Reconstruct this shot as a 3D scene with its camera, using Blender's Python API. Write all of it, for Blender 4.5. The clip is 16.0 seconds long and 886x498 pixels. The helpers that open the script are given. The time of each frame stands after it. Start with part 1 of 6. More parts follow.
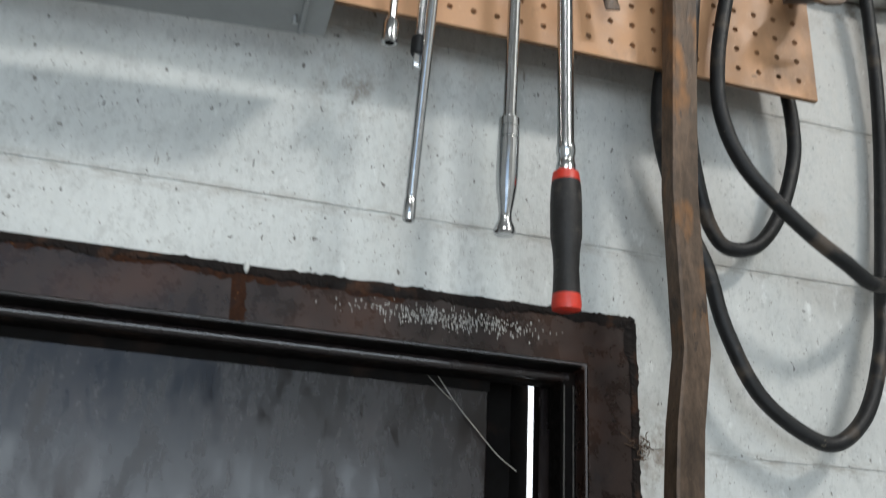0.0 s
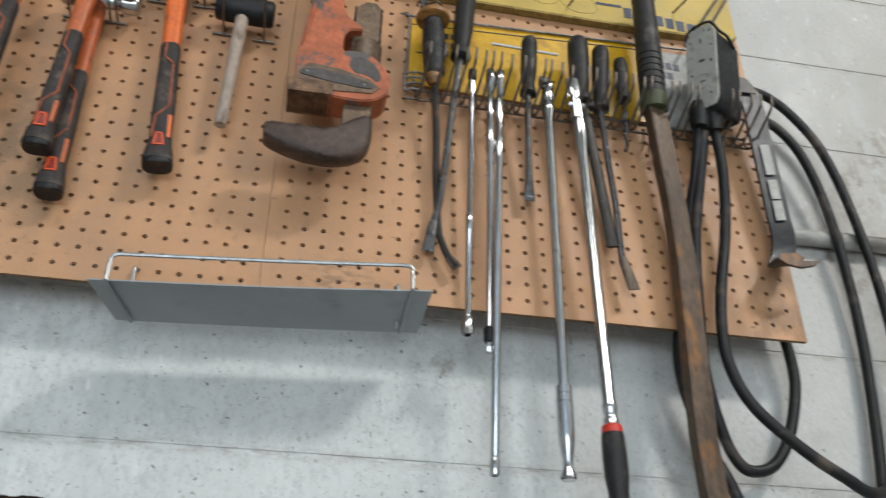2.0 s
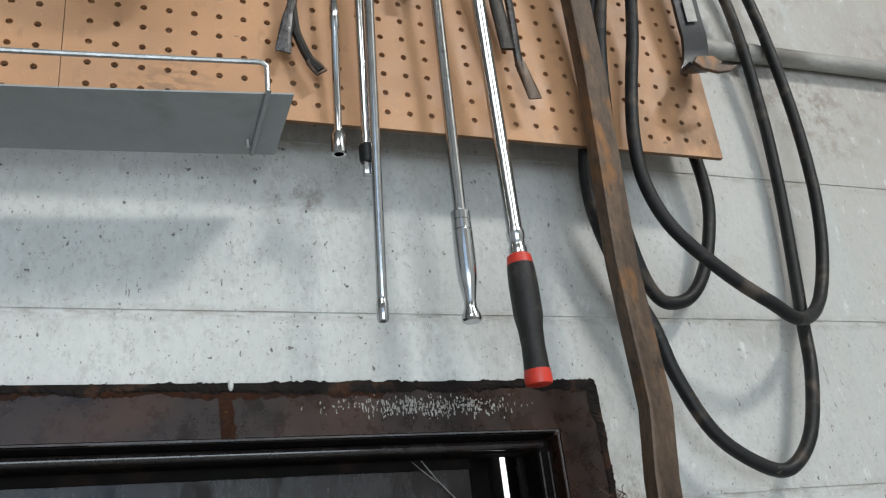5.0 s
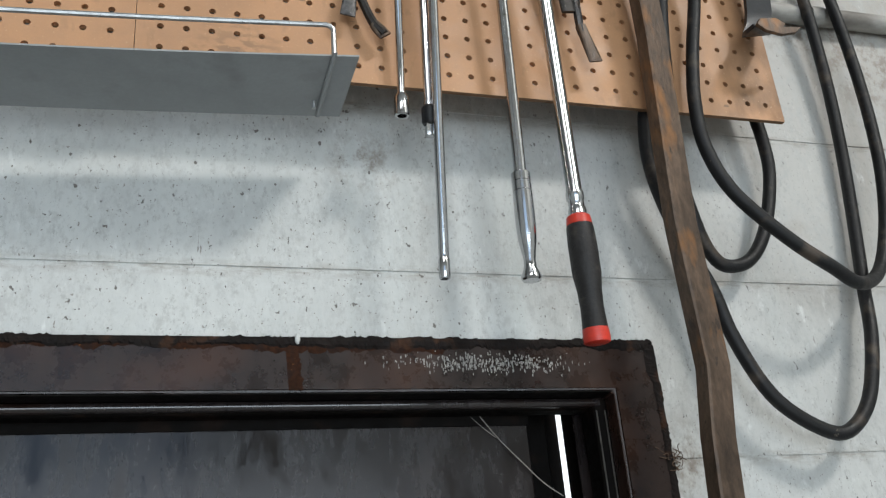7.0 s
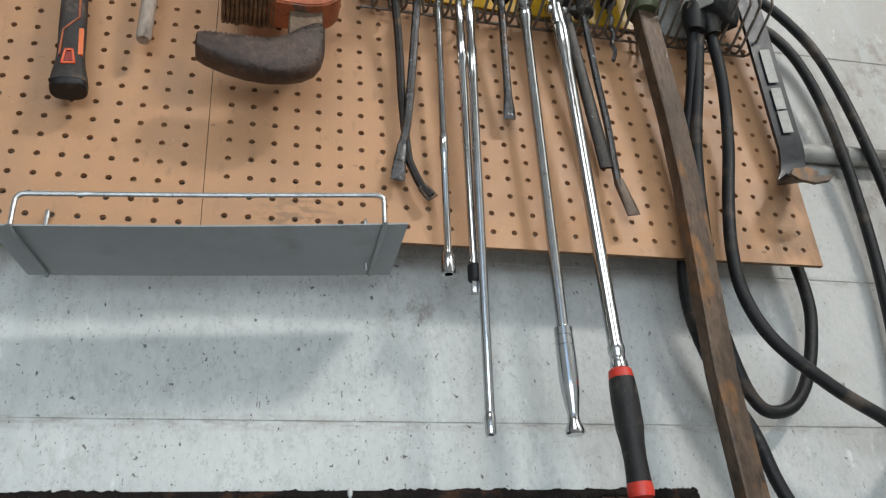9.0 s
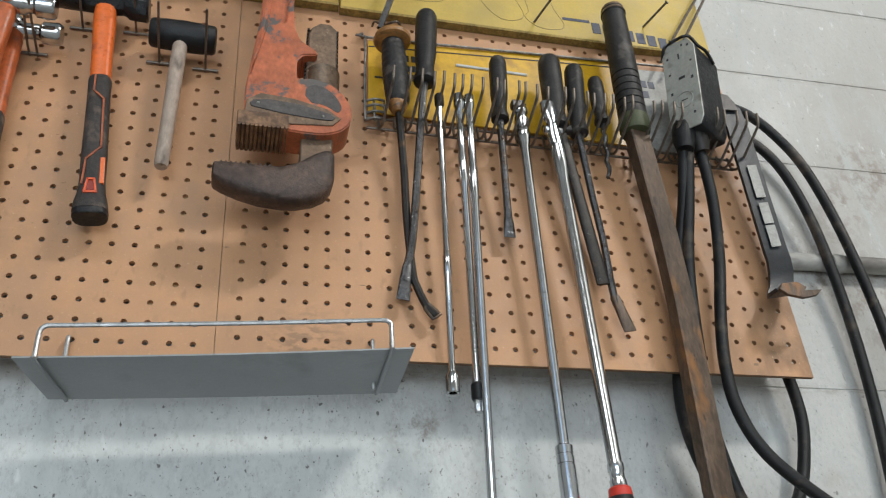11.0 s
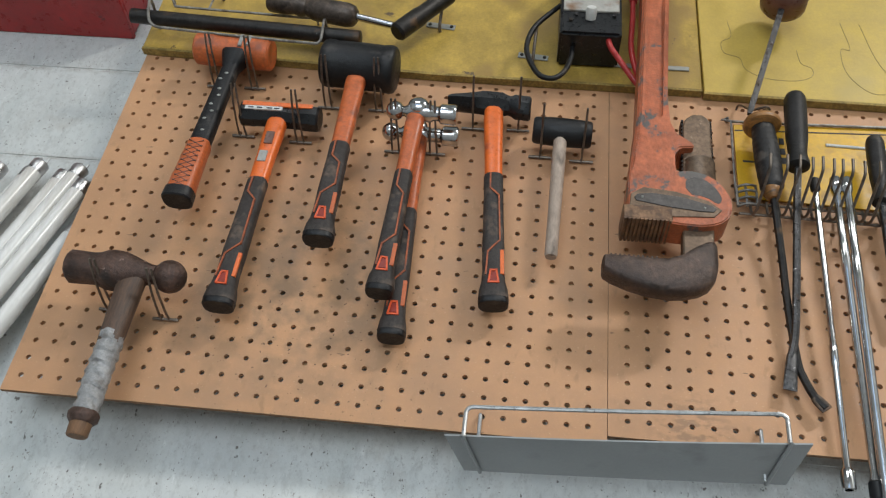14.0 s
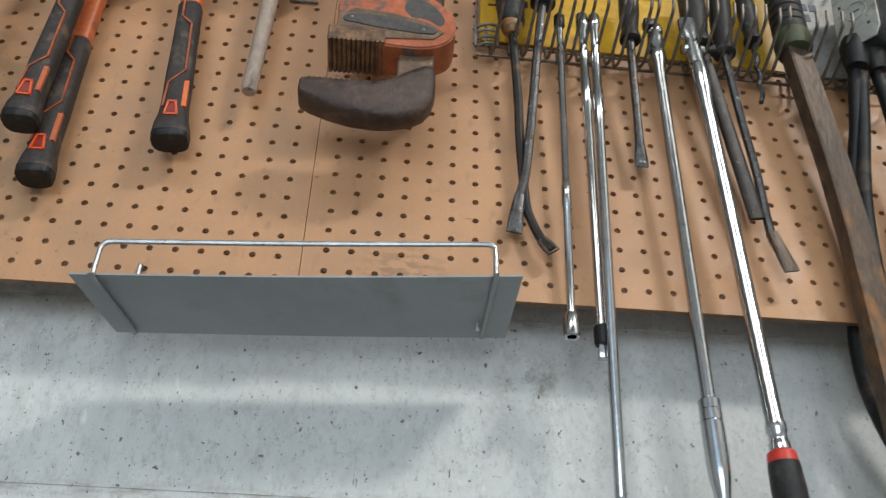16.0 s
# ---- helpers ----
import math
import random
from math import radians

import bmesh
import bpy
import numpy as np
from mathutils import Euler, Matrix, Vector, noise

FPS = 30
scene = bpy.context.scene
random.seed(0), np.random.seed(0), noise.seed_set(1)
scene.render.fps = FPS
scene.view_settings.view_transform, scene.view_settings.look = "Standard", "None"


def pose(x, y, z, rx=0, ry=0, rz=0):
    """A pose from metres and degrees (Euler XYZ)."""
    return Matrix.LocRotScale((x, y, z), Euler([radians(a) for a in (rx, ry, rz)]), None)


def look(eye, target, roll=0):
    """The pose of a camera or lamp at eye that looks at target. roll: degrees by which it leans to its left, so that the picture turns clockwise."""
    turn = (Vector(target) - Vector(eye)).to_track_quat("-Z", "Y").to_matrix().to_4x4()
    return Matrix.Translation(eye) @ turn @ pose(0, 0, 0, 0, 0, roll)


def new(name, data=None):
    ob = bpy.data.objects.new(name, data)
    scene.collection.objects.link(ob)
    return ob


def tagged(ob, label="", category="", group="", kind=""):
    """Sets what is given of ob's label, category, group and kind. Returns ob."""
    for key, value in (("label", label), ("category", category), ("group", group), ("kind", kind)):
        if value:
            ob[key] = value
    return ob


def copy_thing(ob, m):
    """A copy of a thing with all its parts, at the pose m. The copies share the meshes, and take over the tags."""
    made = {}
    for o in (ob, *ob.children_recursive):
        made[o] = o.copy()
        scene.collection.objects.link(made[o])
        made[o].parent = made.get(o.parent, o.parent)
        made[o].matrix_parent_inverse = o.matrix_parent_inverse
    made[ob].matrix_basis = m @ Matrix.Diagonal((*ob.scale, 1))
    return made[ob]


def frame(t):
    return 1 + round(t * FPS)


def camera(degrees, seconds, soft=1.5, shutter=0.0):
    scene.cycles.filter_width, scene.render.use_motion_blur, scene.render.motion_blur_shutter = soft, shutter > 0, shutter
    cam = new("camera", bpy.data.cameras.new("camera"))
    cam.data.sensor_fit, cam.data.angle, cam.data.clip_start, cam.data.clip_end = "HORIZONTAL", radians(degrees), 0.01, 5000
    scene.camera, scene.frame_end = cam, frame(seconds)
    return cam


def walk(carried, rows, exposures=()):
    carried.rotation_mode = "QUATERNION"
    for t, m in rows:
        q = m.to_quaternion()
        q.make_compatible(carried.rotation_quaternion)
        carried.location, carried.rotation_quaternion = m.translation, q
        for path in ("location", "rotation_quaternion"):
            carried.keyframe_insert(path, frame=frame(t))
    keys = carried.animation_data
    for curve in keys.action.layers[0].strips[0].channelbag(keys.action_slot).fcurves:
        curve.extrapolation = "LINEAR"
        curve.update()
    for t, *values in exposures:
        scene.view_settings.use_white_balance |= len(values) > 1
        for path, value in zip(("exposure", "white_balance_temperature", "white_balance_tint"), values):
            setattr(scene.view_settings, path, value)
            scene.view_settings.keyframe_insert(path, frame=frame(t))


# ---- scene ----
cam = camera(52.5, 16.0, soft=1.25, shutter=0.35)
PATH = [
    (0, (0.126, -0.736, 1.833), (0.581, 1.065, 2.572), 3.2),
    (0.5, (0.083, -0.851, 1.825), (0.49, 0.904, 2.695), 2.3),
    (1, (0.042, -0.945, 1.809), (0.474, 0.761, 2.758), 0.1),
    (1.5, (0.047, -0.999, 1.804), (0.479, 0.638, 2.869), -1.9),
    (2, (0.026, -1.015, 1.808), (0.333, 0.642, 2.886), 0.4),
    (2.5, (-0.087, -1.018, 1.858), (0.034, 0.637, 2.974), 3.5),
    (2.75, (-0.112, -1.01, 1.858), (-0.042, 0.634, 3.0), 4.3),
    (3, (-0.107, -0.996, 1.855), (0.028, 0.631, 3.01), 3.2),
    (3.5, (0.019, -0.924, 1.864), (0.471, 0.683, 2.965), -3.3),
    (4, (0.02, -0.839, 1.852), (0.639, 0.769, 2.868), -6.8),
    (4.5, (0.043, -0.777, 1.852), (0.726, 0.892, 2.713), -7.4),
    (6.8, (0.027, -0.787, 1.839), (0.593, 0.952, 2.648), -5.1),
    (7, (0.026, -0.786, 1.834), (0.591, 0.962, 2.624), -5.0),
    (7.5, (0.011, -0.802, 1.836), (0.513, 0.963, 2.629), -4.2),
    (8, (0.019, -0.853, 1.873), (0.468, 0.883, 2.759), -4.1),
    (8.2, (0.022, -0.852, 1.868), (0.463, 0.873, 2.779), -4.1),
    (10.3, (0.003, -0.906, 1.901), (0.446, 0.72, 2.977), -4.3),
    (10.5, (-0.001, -0.918, 1.907), (0.442, 0.702, 2.993), -4.4),
    (11, (-0.006, -0.925, 1.909), (0.439, 0.686, 3.008), -4.7),
    (11.5, (-0.019, -0.938, 1.912), (0.329, 0.694, 3.014), -2.9),
    (12, (-0.087, -0.953, 1.911), (0.011, 0.712, 3.015), 2.2),
    (12.5, (-0.117, -0.947, 1.896), (-0.176, 0.718, 3.003), 5.3),
    (13, (-0.13, -0.958, 1.895), (-0.262, 0.709, 2.993), 6.7),
    (13.5, (-0.13, -0.985, 1.898), (-0.294, 0.638, 3.055), 7.6),
    (14, (-0.144, -1.0, 1.919), (-0.314, 0.622, 3.076), 7.8),
    (14.5, (-0.096, -0.957, 1.891), (-0.17, 0.697, 3.014), 5.3),
    (15, (-0.022, -0.927, 1.895), (0.076, 0.73, 3.012), 1.7),
    (15.5, (0.081, -0.835, 1.903), (0.217, 0.811, 3.031), 1.0),
    (16, (0.067, -0.745, 1.891), (0.179, 0.866, 3.071), 1.5),
]
walk(cam, [(t, look(eye, target, roll)) for t, eye, target, roll in PATH])

# ---- light ----
world = bpy.data.worlds.new("world")
scene.world = world
world.use_nodes = True
world.node_tree.nodes["Background"].inputs[0].default_value = (0.55, 0.74, 1.0, 1)
world.node_tree.nodes["Background"].inputs[1].default_value = 1.35
scene.view_settings.exposure = 0.0


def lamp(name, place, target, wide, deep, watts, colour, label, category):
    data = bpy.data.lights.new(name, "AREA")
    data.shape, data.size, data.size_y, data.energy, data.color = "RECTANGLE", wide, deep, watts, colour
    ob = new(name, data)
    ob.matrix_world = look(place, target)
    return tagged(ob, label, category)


lamp("fluorescent_light", (2.62, -3.5, 5.65), (2.4, -3.2, 2.0), 0.95, 0.55, 190, (1.0, 0.98, 0.94), "white fluorescent ceiling light over the shop, switched on", "ceiling light")
lamp("fluorescent_light", (-1.2, -4.3, 5.65), (-1.1, -3.9, 2.0), 2.4, 1.2, 60, (0.99, 1.0, 1.0), "long white fluorescent ceiling light, switched on", "ceiling light")
# area lamp as cool frontal fill; the shop door is assumed, out of view
lamp("daylight_fill", (-0.35, -5.98, 1.55), (-0.35, 0.0, 1.75), 4.4, 2.6, 143, (0.86, 0.95, 1.0), "cool fill light standing in for daylight at an unseen shop door", "daylight")


# ---- materials ----
def mat(name, base, rough=0.5, metal=0.0, var=0.14, scale=25.0, fine=240.0, bump=0.12, stain=None, stain_at=0.58, stain_scale=14.0, stretch=(1, 1, 1), stain_soft=0.12, coat=0.0, rough_var=0.12, spec=0.5, wear=None, wear_at=0.64, wear_scale=70.0, place=False):
    m = bpy.data.materials.new(name)
    m.use_nodes = True
    n, k = m.node_tree.nodes, m.node_tree.links
    p = n["Principled BSDF"]
    tc, mp = n.new("ShaderNodeTexCoord"), n.new("ShaderNodeMapping")
    mp.inputs["Scale"].default_value = stretch
    k.new(n.new("ShaderNodeNewGeometry").outputs["Position"] if place else tc.outputs["Object"], mp.inputs["Vector"])

    def tex(s, detail=4.0, harsh=0.5):
        t = n.new("ShaderNodeTexNoise")
        t.inputs["Roughness"].default_value = harsh
        t.inputs["Scale"].default_value, t.inputs["Detail"].default_value = s, detail
        k.new(mp.outputs["Vector"], t.inputs["Vector"])
        return t.outputs["Fac"]

    def ramp(fac, a, b, ca, cb):
        r = n.new("ShaderNodeValToRGB")
        r.color_ramp.elements[0].position, r.color_ramp.elements[1].position = a, b
        r.color_ramp.elements[0].color, r.color_ramp.elements[1].color = (*ca, 1), (*cb, 1)
        k.new(fac, r.inputs[0])
        return r.outputs[0]

    big, small = tex(scale), tex(fine, 6.0)
    lo = tuple(c * (1 - var) for c in base)
    hi = tuple(min(1, c * (1 + var)) for c in base)
    colour = ramp(big, 0.3, 0.7, lo, hi)
    grain = ramp(small, 0.3, 0.7, (1 - var * 0.8,) * 3, (1, 1, 1))
    mix = n.new("ShaderNodeMix")
    mix.data_type, mix.blend_type = "RGBA", "MULTIPLY"
    mix.inputs[0].default_value = 1.0
    k.new(colour, mix.inputs[6]), k.new(grain, mix.inputs[7])
    mid = tex(scale * 3.7, 9.0, 0.72)
    mottle = n.new("ShaderNodeMix")
    mottle.data_type, mottle.blend_type = "RGBA", "MULTIPLY"
    mottle.inputs[0].default_value = 1.0
    k.new(mix.outputs[2], mottle.inputs[6])
    k.new(ramp(mid, 0.36, 0.62, (1 - min(0.5, var * 1.5),) * 3, (1, 1, 1)), mottle.inputs[7])
    colour = mottle.outputs[2]
    if stain:
        fac = ramp(tex(stain_scale, 7.0), stain_at, stain_at + stain_soft, (0, 0, 0), (1, 1, 1))
        m2 = n.new("ShaderNodeMix")
        m2.data_type = "RGBA"
        k.new(fac, m2.inputs[0]), k.new(colour, m2.inputs[6])
        m2.inputs[7].default_value = (*stain, 1)
        colour = m2.outputs[2]
    if wear:
        m3 = n.new("ShaderNodeMix")
        m3.data_type = "RGBA"
        k.new(ramp(tex(wear_scale, 9.0, 0.68), wear_at, wear_at + 0.035, (0, 0, 0), (1, 1, 1)), m3.inputs[0])
        k.new(colour, m3.inputs[6])
        m3.inputs[7].default_value = (*wear, 1)
        colour = m3.outputs[2]
    k.new(colour, p.inputs["Base Color"])
    p.inputs["Specular IOR Level"].default_value = spec
    p.inputs["Metallic"].default_value = metal
    k.new(ramp(mid, 0.36, 0.64, (max(0.03, rough - rough_var),) * 3, (min(1, rough + rough_var),) * 3), p.inputs["Roughness"])
    if coat:
        p.inputs["Coat Weight"].default_value = coat
    if bump:
        b = n.new("ShaderNodeBump")
        b.inputs["Strength"].default_value, b.inputs["Distance"].default_value = bump, 0.002
        both = n.new("ShaderNodeMath")
        both.operation = "MULTIPLY_ADD"
        both.inputs[1].default_value = 1.4
        k.new(mid, both.inputs[0]), k.new(small, both.inputs[2])
        k.new(both.outputs[0], b.inputs["Height"])
        k.new(b.outputs[0], p.inputs["Normal"])
    return m


def wall_paint():
    """Thick off-white paint over porous block: pits, runs, grimy joints and patches of brown dirt; the right side's
    colour also carries the dimmer light.
    """
    m = mat("wall_paint", (0.60, 0.612, 0.592), 0.52, var=0.07, scale=3.2, fine=130, bump=0.45, stain=(0.47, 0.485, 0.48), stain_at=0.52, stain_scale=4.0, stain_soft=0.3, stretch=(1, 1, 0.7), place=True)
    n, k = m.node_tree.nodes, m.node_tree.links
    p = n["Principled BSDF"]
    out = p.inputs["Base Color"].links[0].from_socket
    where = n.new("ShaderNodeNewGeometry").outputs["Position"]

    def calc(kind, a, b):
        x = n.new("ShaderNodeMath")
        x.operation = kind
        for i, v in enumerate((a, b)):
            if isinstance(v, (int, float)):
                x.inputs[i].default_value = v
            else:
                k.new(v, x.inputs[i])
        return x.outputs[0]

    def span(value, a, b, top=1.0):
        r = n.new("ShaderNodeMapRange")
        r.inputs["From Min"].default_value, r.inputs["From Max"].default_value, r.inputs["To Max"].default_value = a, b, top
        k.new(value, r.inputs["Value"])
        return r.outputs[0]

    def grains(spread, at, soft, stretch=(1, 1, 1), detail=3.0, harsh=0.5, top=1.0):
        mp = n.new("ShaderNodeMapping")
        mp.inputs["Scale"].default_value = stretch
        mp.inputs["Location"].default_value = (spread * 0.37, 0, spread * 0.11)
        k.new(where, mp.inputs["Vector"])
        t = n.new("ShaderNodeTexNoise")
        t.inputs["Scale"].default_value, t.inputs["Detail"].default_value, t.inputs["Roughness"].default_value = spread, detail, harsh
        k.new(mp.outputs[0], t.inputs["Vector"])
        return span(t.outputs["Fac"], at, at + soft, top)

    def patch(centre, reach):
        d = n.new("ShaderNodeVectorMath")
        d.operation = "DISTANCE"
        d.inputs[1].default_value = centre
        k.new(where, d.inputs[0])
        return span(d.outputs["Value"], reach, reach * 0.2)

    def lay(fac, colour):
        nonlocal out
        x = n.new("ShaderNodeMix")
        x.data_type = "RGBA"
        k.new(fac, x.inputs[0]), k.new(out, x.inputs[6])
        x.inputs[7].default_value = (*colour, 1)
        out = x.outputs[2]

    # darker, warmer colour on the right, painted for the light falling off there
    dim_right = patch((1.35, 0.07, 2.75), 1.15)
    lay(dim_right, (0.375, 0.345, 0.31))
    lay(grains(26, 0.53, 0.22, (1, 1, 0.07), top=0.6), (0.44, 0.47, 0.455))
    lay(grains(75, 0.50, 0.13, (1, 1, 0.55), 9.0, 0.78, 0.7), (0.42, 0.425, 0.41))
    lay(grains(190, 0.55, 0.10, (1, 1, 0.6), 6.0, 0.7, 0.6), (0.36, 0.36, 0.345))
    lay(grains(55, 0.60, 0.10, (1, 1, 0.4), 8.0, 0.7, 0.75), (0.70, 0.71, 0.69))
    lay(grains(8, 0.60, 0.16, (1, 1, 1), 9.0, 0.65, 0.55), (0.36, 0.315, 0.27))
    # grime caught along the mortar lines
    sep = n.new("ShaderNodeSeparateXYZ")
    k.new(where, sep.inputs[0])
    part_way = calc("FRACT", calc("DIVIDE", calc("SUBTRACT", sep.outputs["Z"], 1.782 - 0.10225), 0.2045), 0.0)
    near = span(calc("ABSOLUTE", calc("SUBTRACT", part_way, 0.5), 0.0), 0.055, 0.0)
    lay(calc("MULTIPLY", near, grains(70, 0.44, 0.16, (0.45, 1, 1.6), 8.0, 0.7, 0.75)), (0.30, 0.27, 0.235))
    # dirty patches beside the cables and the conduit
    for centre, reach in (((0.94, 0.07, 2.725), 0.07), ((1.02, 0.07, 2.80), 0.10), ((0.88, 0.07, 2.60), 0.12), ((1.2, 0.07, 2.59), 0.16), ((0.56, 0.07, 1.985), 0.06), ((0.22, 0.07, 2.325), 0.05), ((0.98, 0.07, 2.52), 0.12)):
        lay(calc("MULTIPLY", patch(centre, reach), grains(42, 0.47, 0.12, (1, 1, 0.8), 8.0, 0.7, 0.8)), (0.23, 0.19, 0.155))
    pits = calc("MAXIMUM", grains(165, 0.690, 0.03, (1, 1, 0.7), 3.0), grains(84, 0.722, 0.02, (1, 1, 0.75), 5.0, 0.6))
    scratches = calc("MAXIMUM", grains(60, 0.715, 0.02, (1.6, 1, 0.3), 4.0, 0.6), grains(300, 0.69, 0.03, (1, 1, 0.8), 2.0))
    cleaner = calc("SUBTRACT", 1.0, calc("MULTIPLY", dim_right, 0.8))
    pits, scratches = calc("MULTIPLY", pits, cleaner), calc("MULTIPLY", scratches, cleaner)
    lay(scratches, (0.26, 0.245, 0.22))
    lay(pits, (0.16, 0.148, 0.135))
    k.new(out, p.inputs["Base Color"])
    sunk = n.new("ShaderNodeBump")
    sunk.invert = True
    sunk.inputs["Strength"].default_value, sunk.inputs["Distance"].default_value = 0.6, 0.002
    k.new(pits, sunk.inputs["Height"])
    k.new(p.inputs["Normal"].links[0].from_socket, sunk.inputs["Normal"])
    k.new(sunk.outputs[0], p.inputs["Normal"])
    return m


def board_brown():
    """Hardboard: fine fibre, soft mottling, a few dirty patches and flecks."""
    m = mat("hardboard", (0.535, 0.284, 0.142), 0.55, var=0.07, scale=7, fine=420, bump=0.05, stain=(0.24, 0.14, 0.075), stain_at=0.66, stain_scale=7, stain_soft=0.22)
    n, k = m.node_tree.nodes, m.node_tree.links
    p = n["Principled BSDF"]
    tc = n.new("ShaderNodeTexCoord")
    out = p.inputs["Base Color"].links[0].from_socket

    def dirt(spread, at, soft, colour, blob=None, stretch=(1, 1, 1), strength=1.0):
        """Oil marks; blob: the place and reach of a dirty patch."""
        nonlocal out
        mp = n.new("ShaderNodeMapping")
        mp.inputs["Scale"].default_value = stretch
        k.new(tc.outputs["Object"], mp.inputs["Vector"])
        t = n.new("ShaderNodeTexNoise")
        t.inputs["Scale"].default_value, t.inputs["Detail"].default_value = spread, 5.0
        k.new(mp.outputs[0], t.inputs["Vector"])
        r = n.new("ShaderNodeMapRange")
        r.inputs["From Min"].default_value, r.inputs["From Max"].default_value, r.inputs["To Max"].default_value = at, at + soft, strength
        k.new(t.outputs["Fac"], r.inputs["Value"])
        fac = r.outputs[0]
        if blob:
            d = n.new("ShaderNodeVectorMath")
            d.operation = "DISTANCE"
            d.inputs[1].default_value = blob[0]
            k.new(tc.outputs["Object"], d.inputs[0])
            e = n.new("ShaderNodeMapRange")
            e.inputs["From Min"].default_value, e.inputs["From Max"].default_value = blob[1], blob[1] * 0.25
            k.new(d.outputs["Value"], e.inputs["Value"])
            x = n.new("ShaderNodeMath")
            x.operation = "MULTIPLY"
            k.new(fac, x.inputs[0]), k.new(e.outputs[0], x.inputs[1])
            fac = x.outputs[0]
        mix = n.new("ShaderNodeMix")
        mix.data_type = "RGBA"
        k.new(fac, mix.inputs[0]), k.new(out, mix.inputs[6])
        mix.inputs[7].default_value = (*colour, 1)
        out = mix.outputs[2]

    dirt(22, 0.36, 0.22, (0.16, 0.085, 0.04), ((0.70, 0, 2.42), 0.13), (1, 1, 0.6), 0.9)
    dirt(55, 0.47, 0.12, (0.20, 0.12, 0.07), ((0.075, 0, 2.397), 0.065), (1, 1, 2), 0.7)
    dirt(4, 0.45, 0.2, (0.40, 0.215, 0.11), strength=0.5)
    dirt(60, 0.60, 0.1, (0.33, 0.18, 0.09), stretch=(1, 1, 0.5), strength=0.55)
    dirt(300, 0.64, 0.05, (0.62, 0.40, 0.23), strength=0.6)
    dirt(28, 0.43, 0.16, (0.24, 0.15, 0.085), ((-0.44, 0, 2.55), 0.26), (1, 1, 1), 0.7)
    dirt(170, 0.66, 0.03, (0.07, 0.04, 0.025), ((-0.42, 0, 2.49), 0.26))
    dirt(150, 0.72, 0.03, (0.10, 0.06, 0.035))
    dirt(90, 0.70, 0.02, (0.16, 0.095, 0.055), stretch=(0.35, 1, 1.4), strength=0.8)
    dirt(11, 0.52, 0.14, (0.36, 0.205, 0.115), strength=0.45)
    k.new(out, p.inputs["Base Color"])
    return m


WALL = wall_paint()
BOARD = board_brown()
BOARD_EDGE = mat("hardboard_edge", (0.22, 0.12, 0.06), 0.8)
PLAIN = mat("plain_grey", (0.45, 0.46, 0.45), 0.8, scale=3)
CONCRETE = mat("concrete", (0.30, 0.30, 0.29), 0.7, scale=4)
CHROME = mat("chrome", (0.55, 0.555, 0.56), 0.14, 1.0, var=0.08, scale=40, bump=0.0, rough_var=0.03, stain=(0.26, 0.235, 0.21), stain_at=0.66, stain_scale=70, stain_soft=0.1)
STEEL = mat("worn_steel", (0.115, 0.112, 0.112), 0.36, 0.8, var=0.3, scale=60, stain=(0.07, 0.05, 0.038), stain_at=0.54, stain_scale=45, wear=(0.42, 0.42, 0.42), wear_at=0.63, wear_scale=110)
DARKSTEEL = mat("dark_steel", (0.038, 0.034, 0.031), 0.45, 0.6, var=0.3, scale=50, stain=(0.10, 0.058, 0.032), stain_at=0.60, stain_scale=35, wear=(0.22, 0.21, 0.20), wear_at=0.66, wear_scale=110)
RUST = mat("rusty_bar", (0.135, 0.088, 0.058), 0.48, 0.35, var=0.4, scale=30, stain=(0.26, 0.115, 0.035), stain_at=0.57, stain_scale=26, stretch=(1, 1, 0.4), wear=(0.045, 0.030, 0.022), wear_at=0.60, wear_scale=60, bump=0.25)
RUSTHEAD = mat("rusty_head", (0.125, 0.072, 0.054), 0.5, 0.4, var=0.4, scale=45, stain=(0.035, 0.024, 0.02), stain_at=0.53, stain_scale=40, bump=0.5, wear=(0.27, 0.185, 0.15), wear_at=0.63, wear_scale=80)
WIRE = mat("hook_wire", (0.23, 0.19, 0.155), 0.45, 0.7, var=0.3, scale=80)
GALV = mat("galvanised_wire", (0.50, 0.51, 0.51), 0.38, 0.8, var=0.15, scale=60)
TRAYPAINT = mat("grey_paint", (0.285, 0.298, 0.300), 0.42, var=0.07, scale=9, bump=0.04, stain=(0.20, 0.205, 0.205), stain_at=0.60, stain_scale=22, stain_soft=0.2, wear=(0.42, 0.425, 0.42), wear_at=0.70, wear_scale=60)
ORANGE = mat("orange_glassfibre", (0.78, 0.150, 0.022), 0.36, var=0.12, scale=40, stain=(0.36, 0.075, 0.03), stain_at=0.60, stain_scale=45, bump=0.06, wear=(0.14, 0.05, 0.03), wear_at=0.69, wear_scale=80)
ORANGE_DIRTY = mat("worn_orange", (0.60, 0.135, 0.035), 0.43, var=0.22, scale=40, stain=(0.26, 0.075, 0.035), stain_at=0.55, stain_scale=38, wear=(0.10, 0.05, 0.035), wear_at=0.66, wear_scale=75)
GREYGRIP = mat("grey_rubber", (0.058, 0.048, 0.043), 0.66, var=0.3, scale=50, stain=(0.125, 0.090, 0.067), stain_at=0.56, stain_scale=45, spec=0.35, wear=(0.20, 0.15, 0.12), wear_at=0.69, wear_scale=120, bump=0.25)
BLACK = mat("black_rubber", (0.011, 0.011, 0.012), 0.5, var=0.3, scale=40, stain=(0.045, 0.040, 0.037), stain_at=0.60, stain_scale=35, spec=0.35, wear=(0.13, 0.115, 0.10), wear_at=0.68, wear_scale=90, bump=0.25)
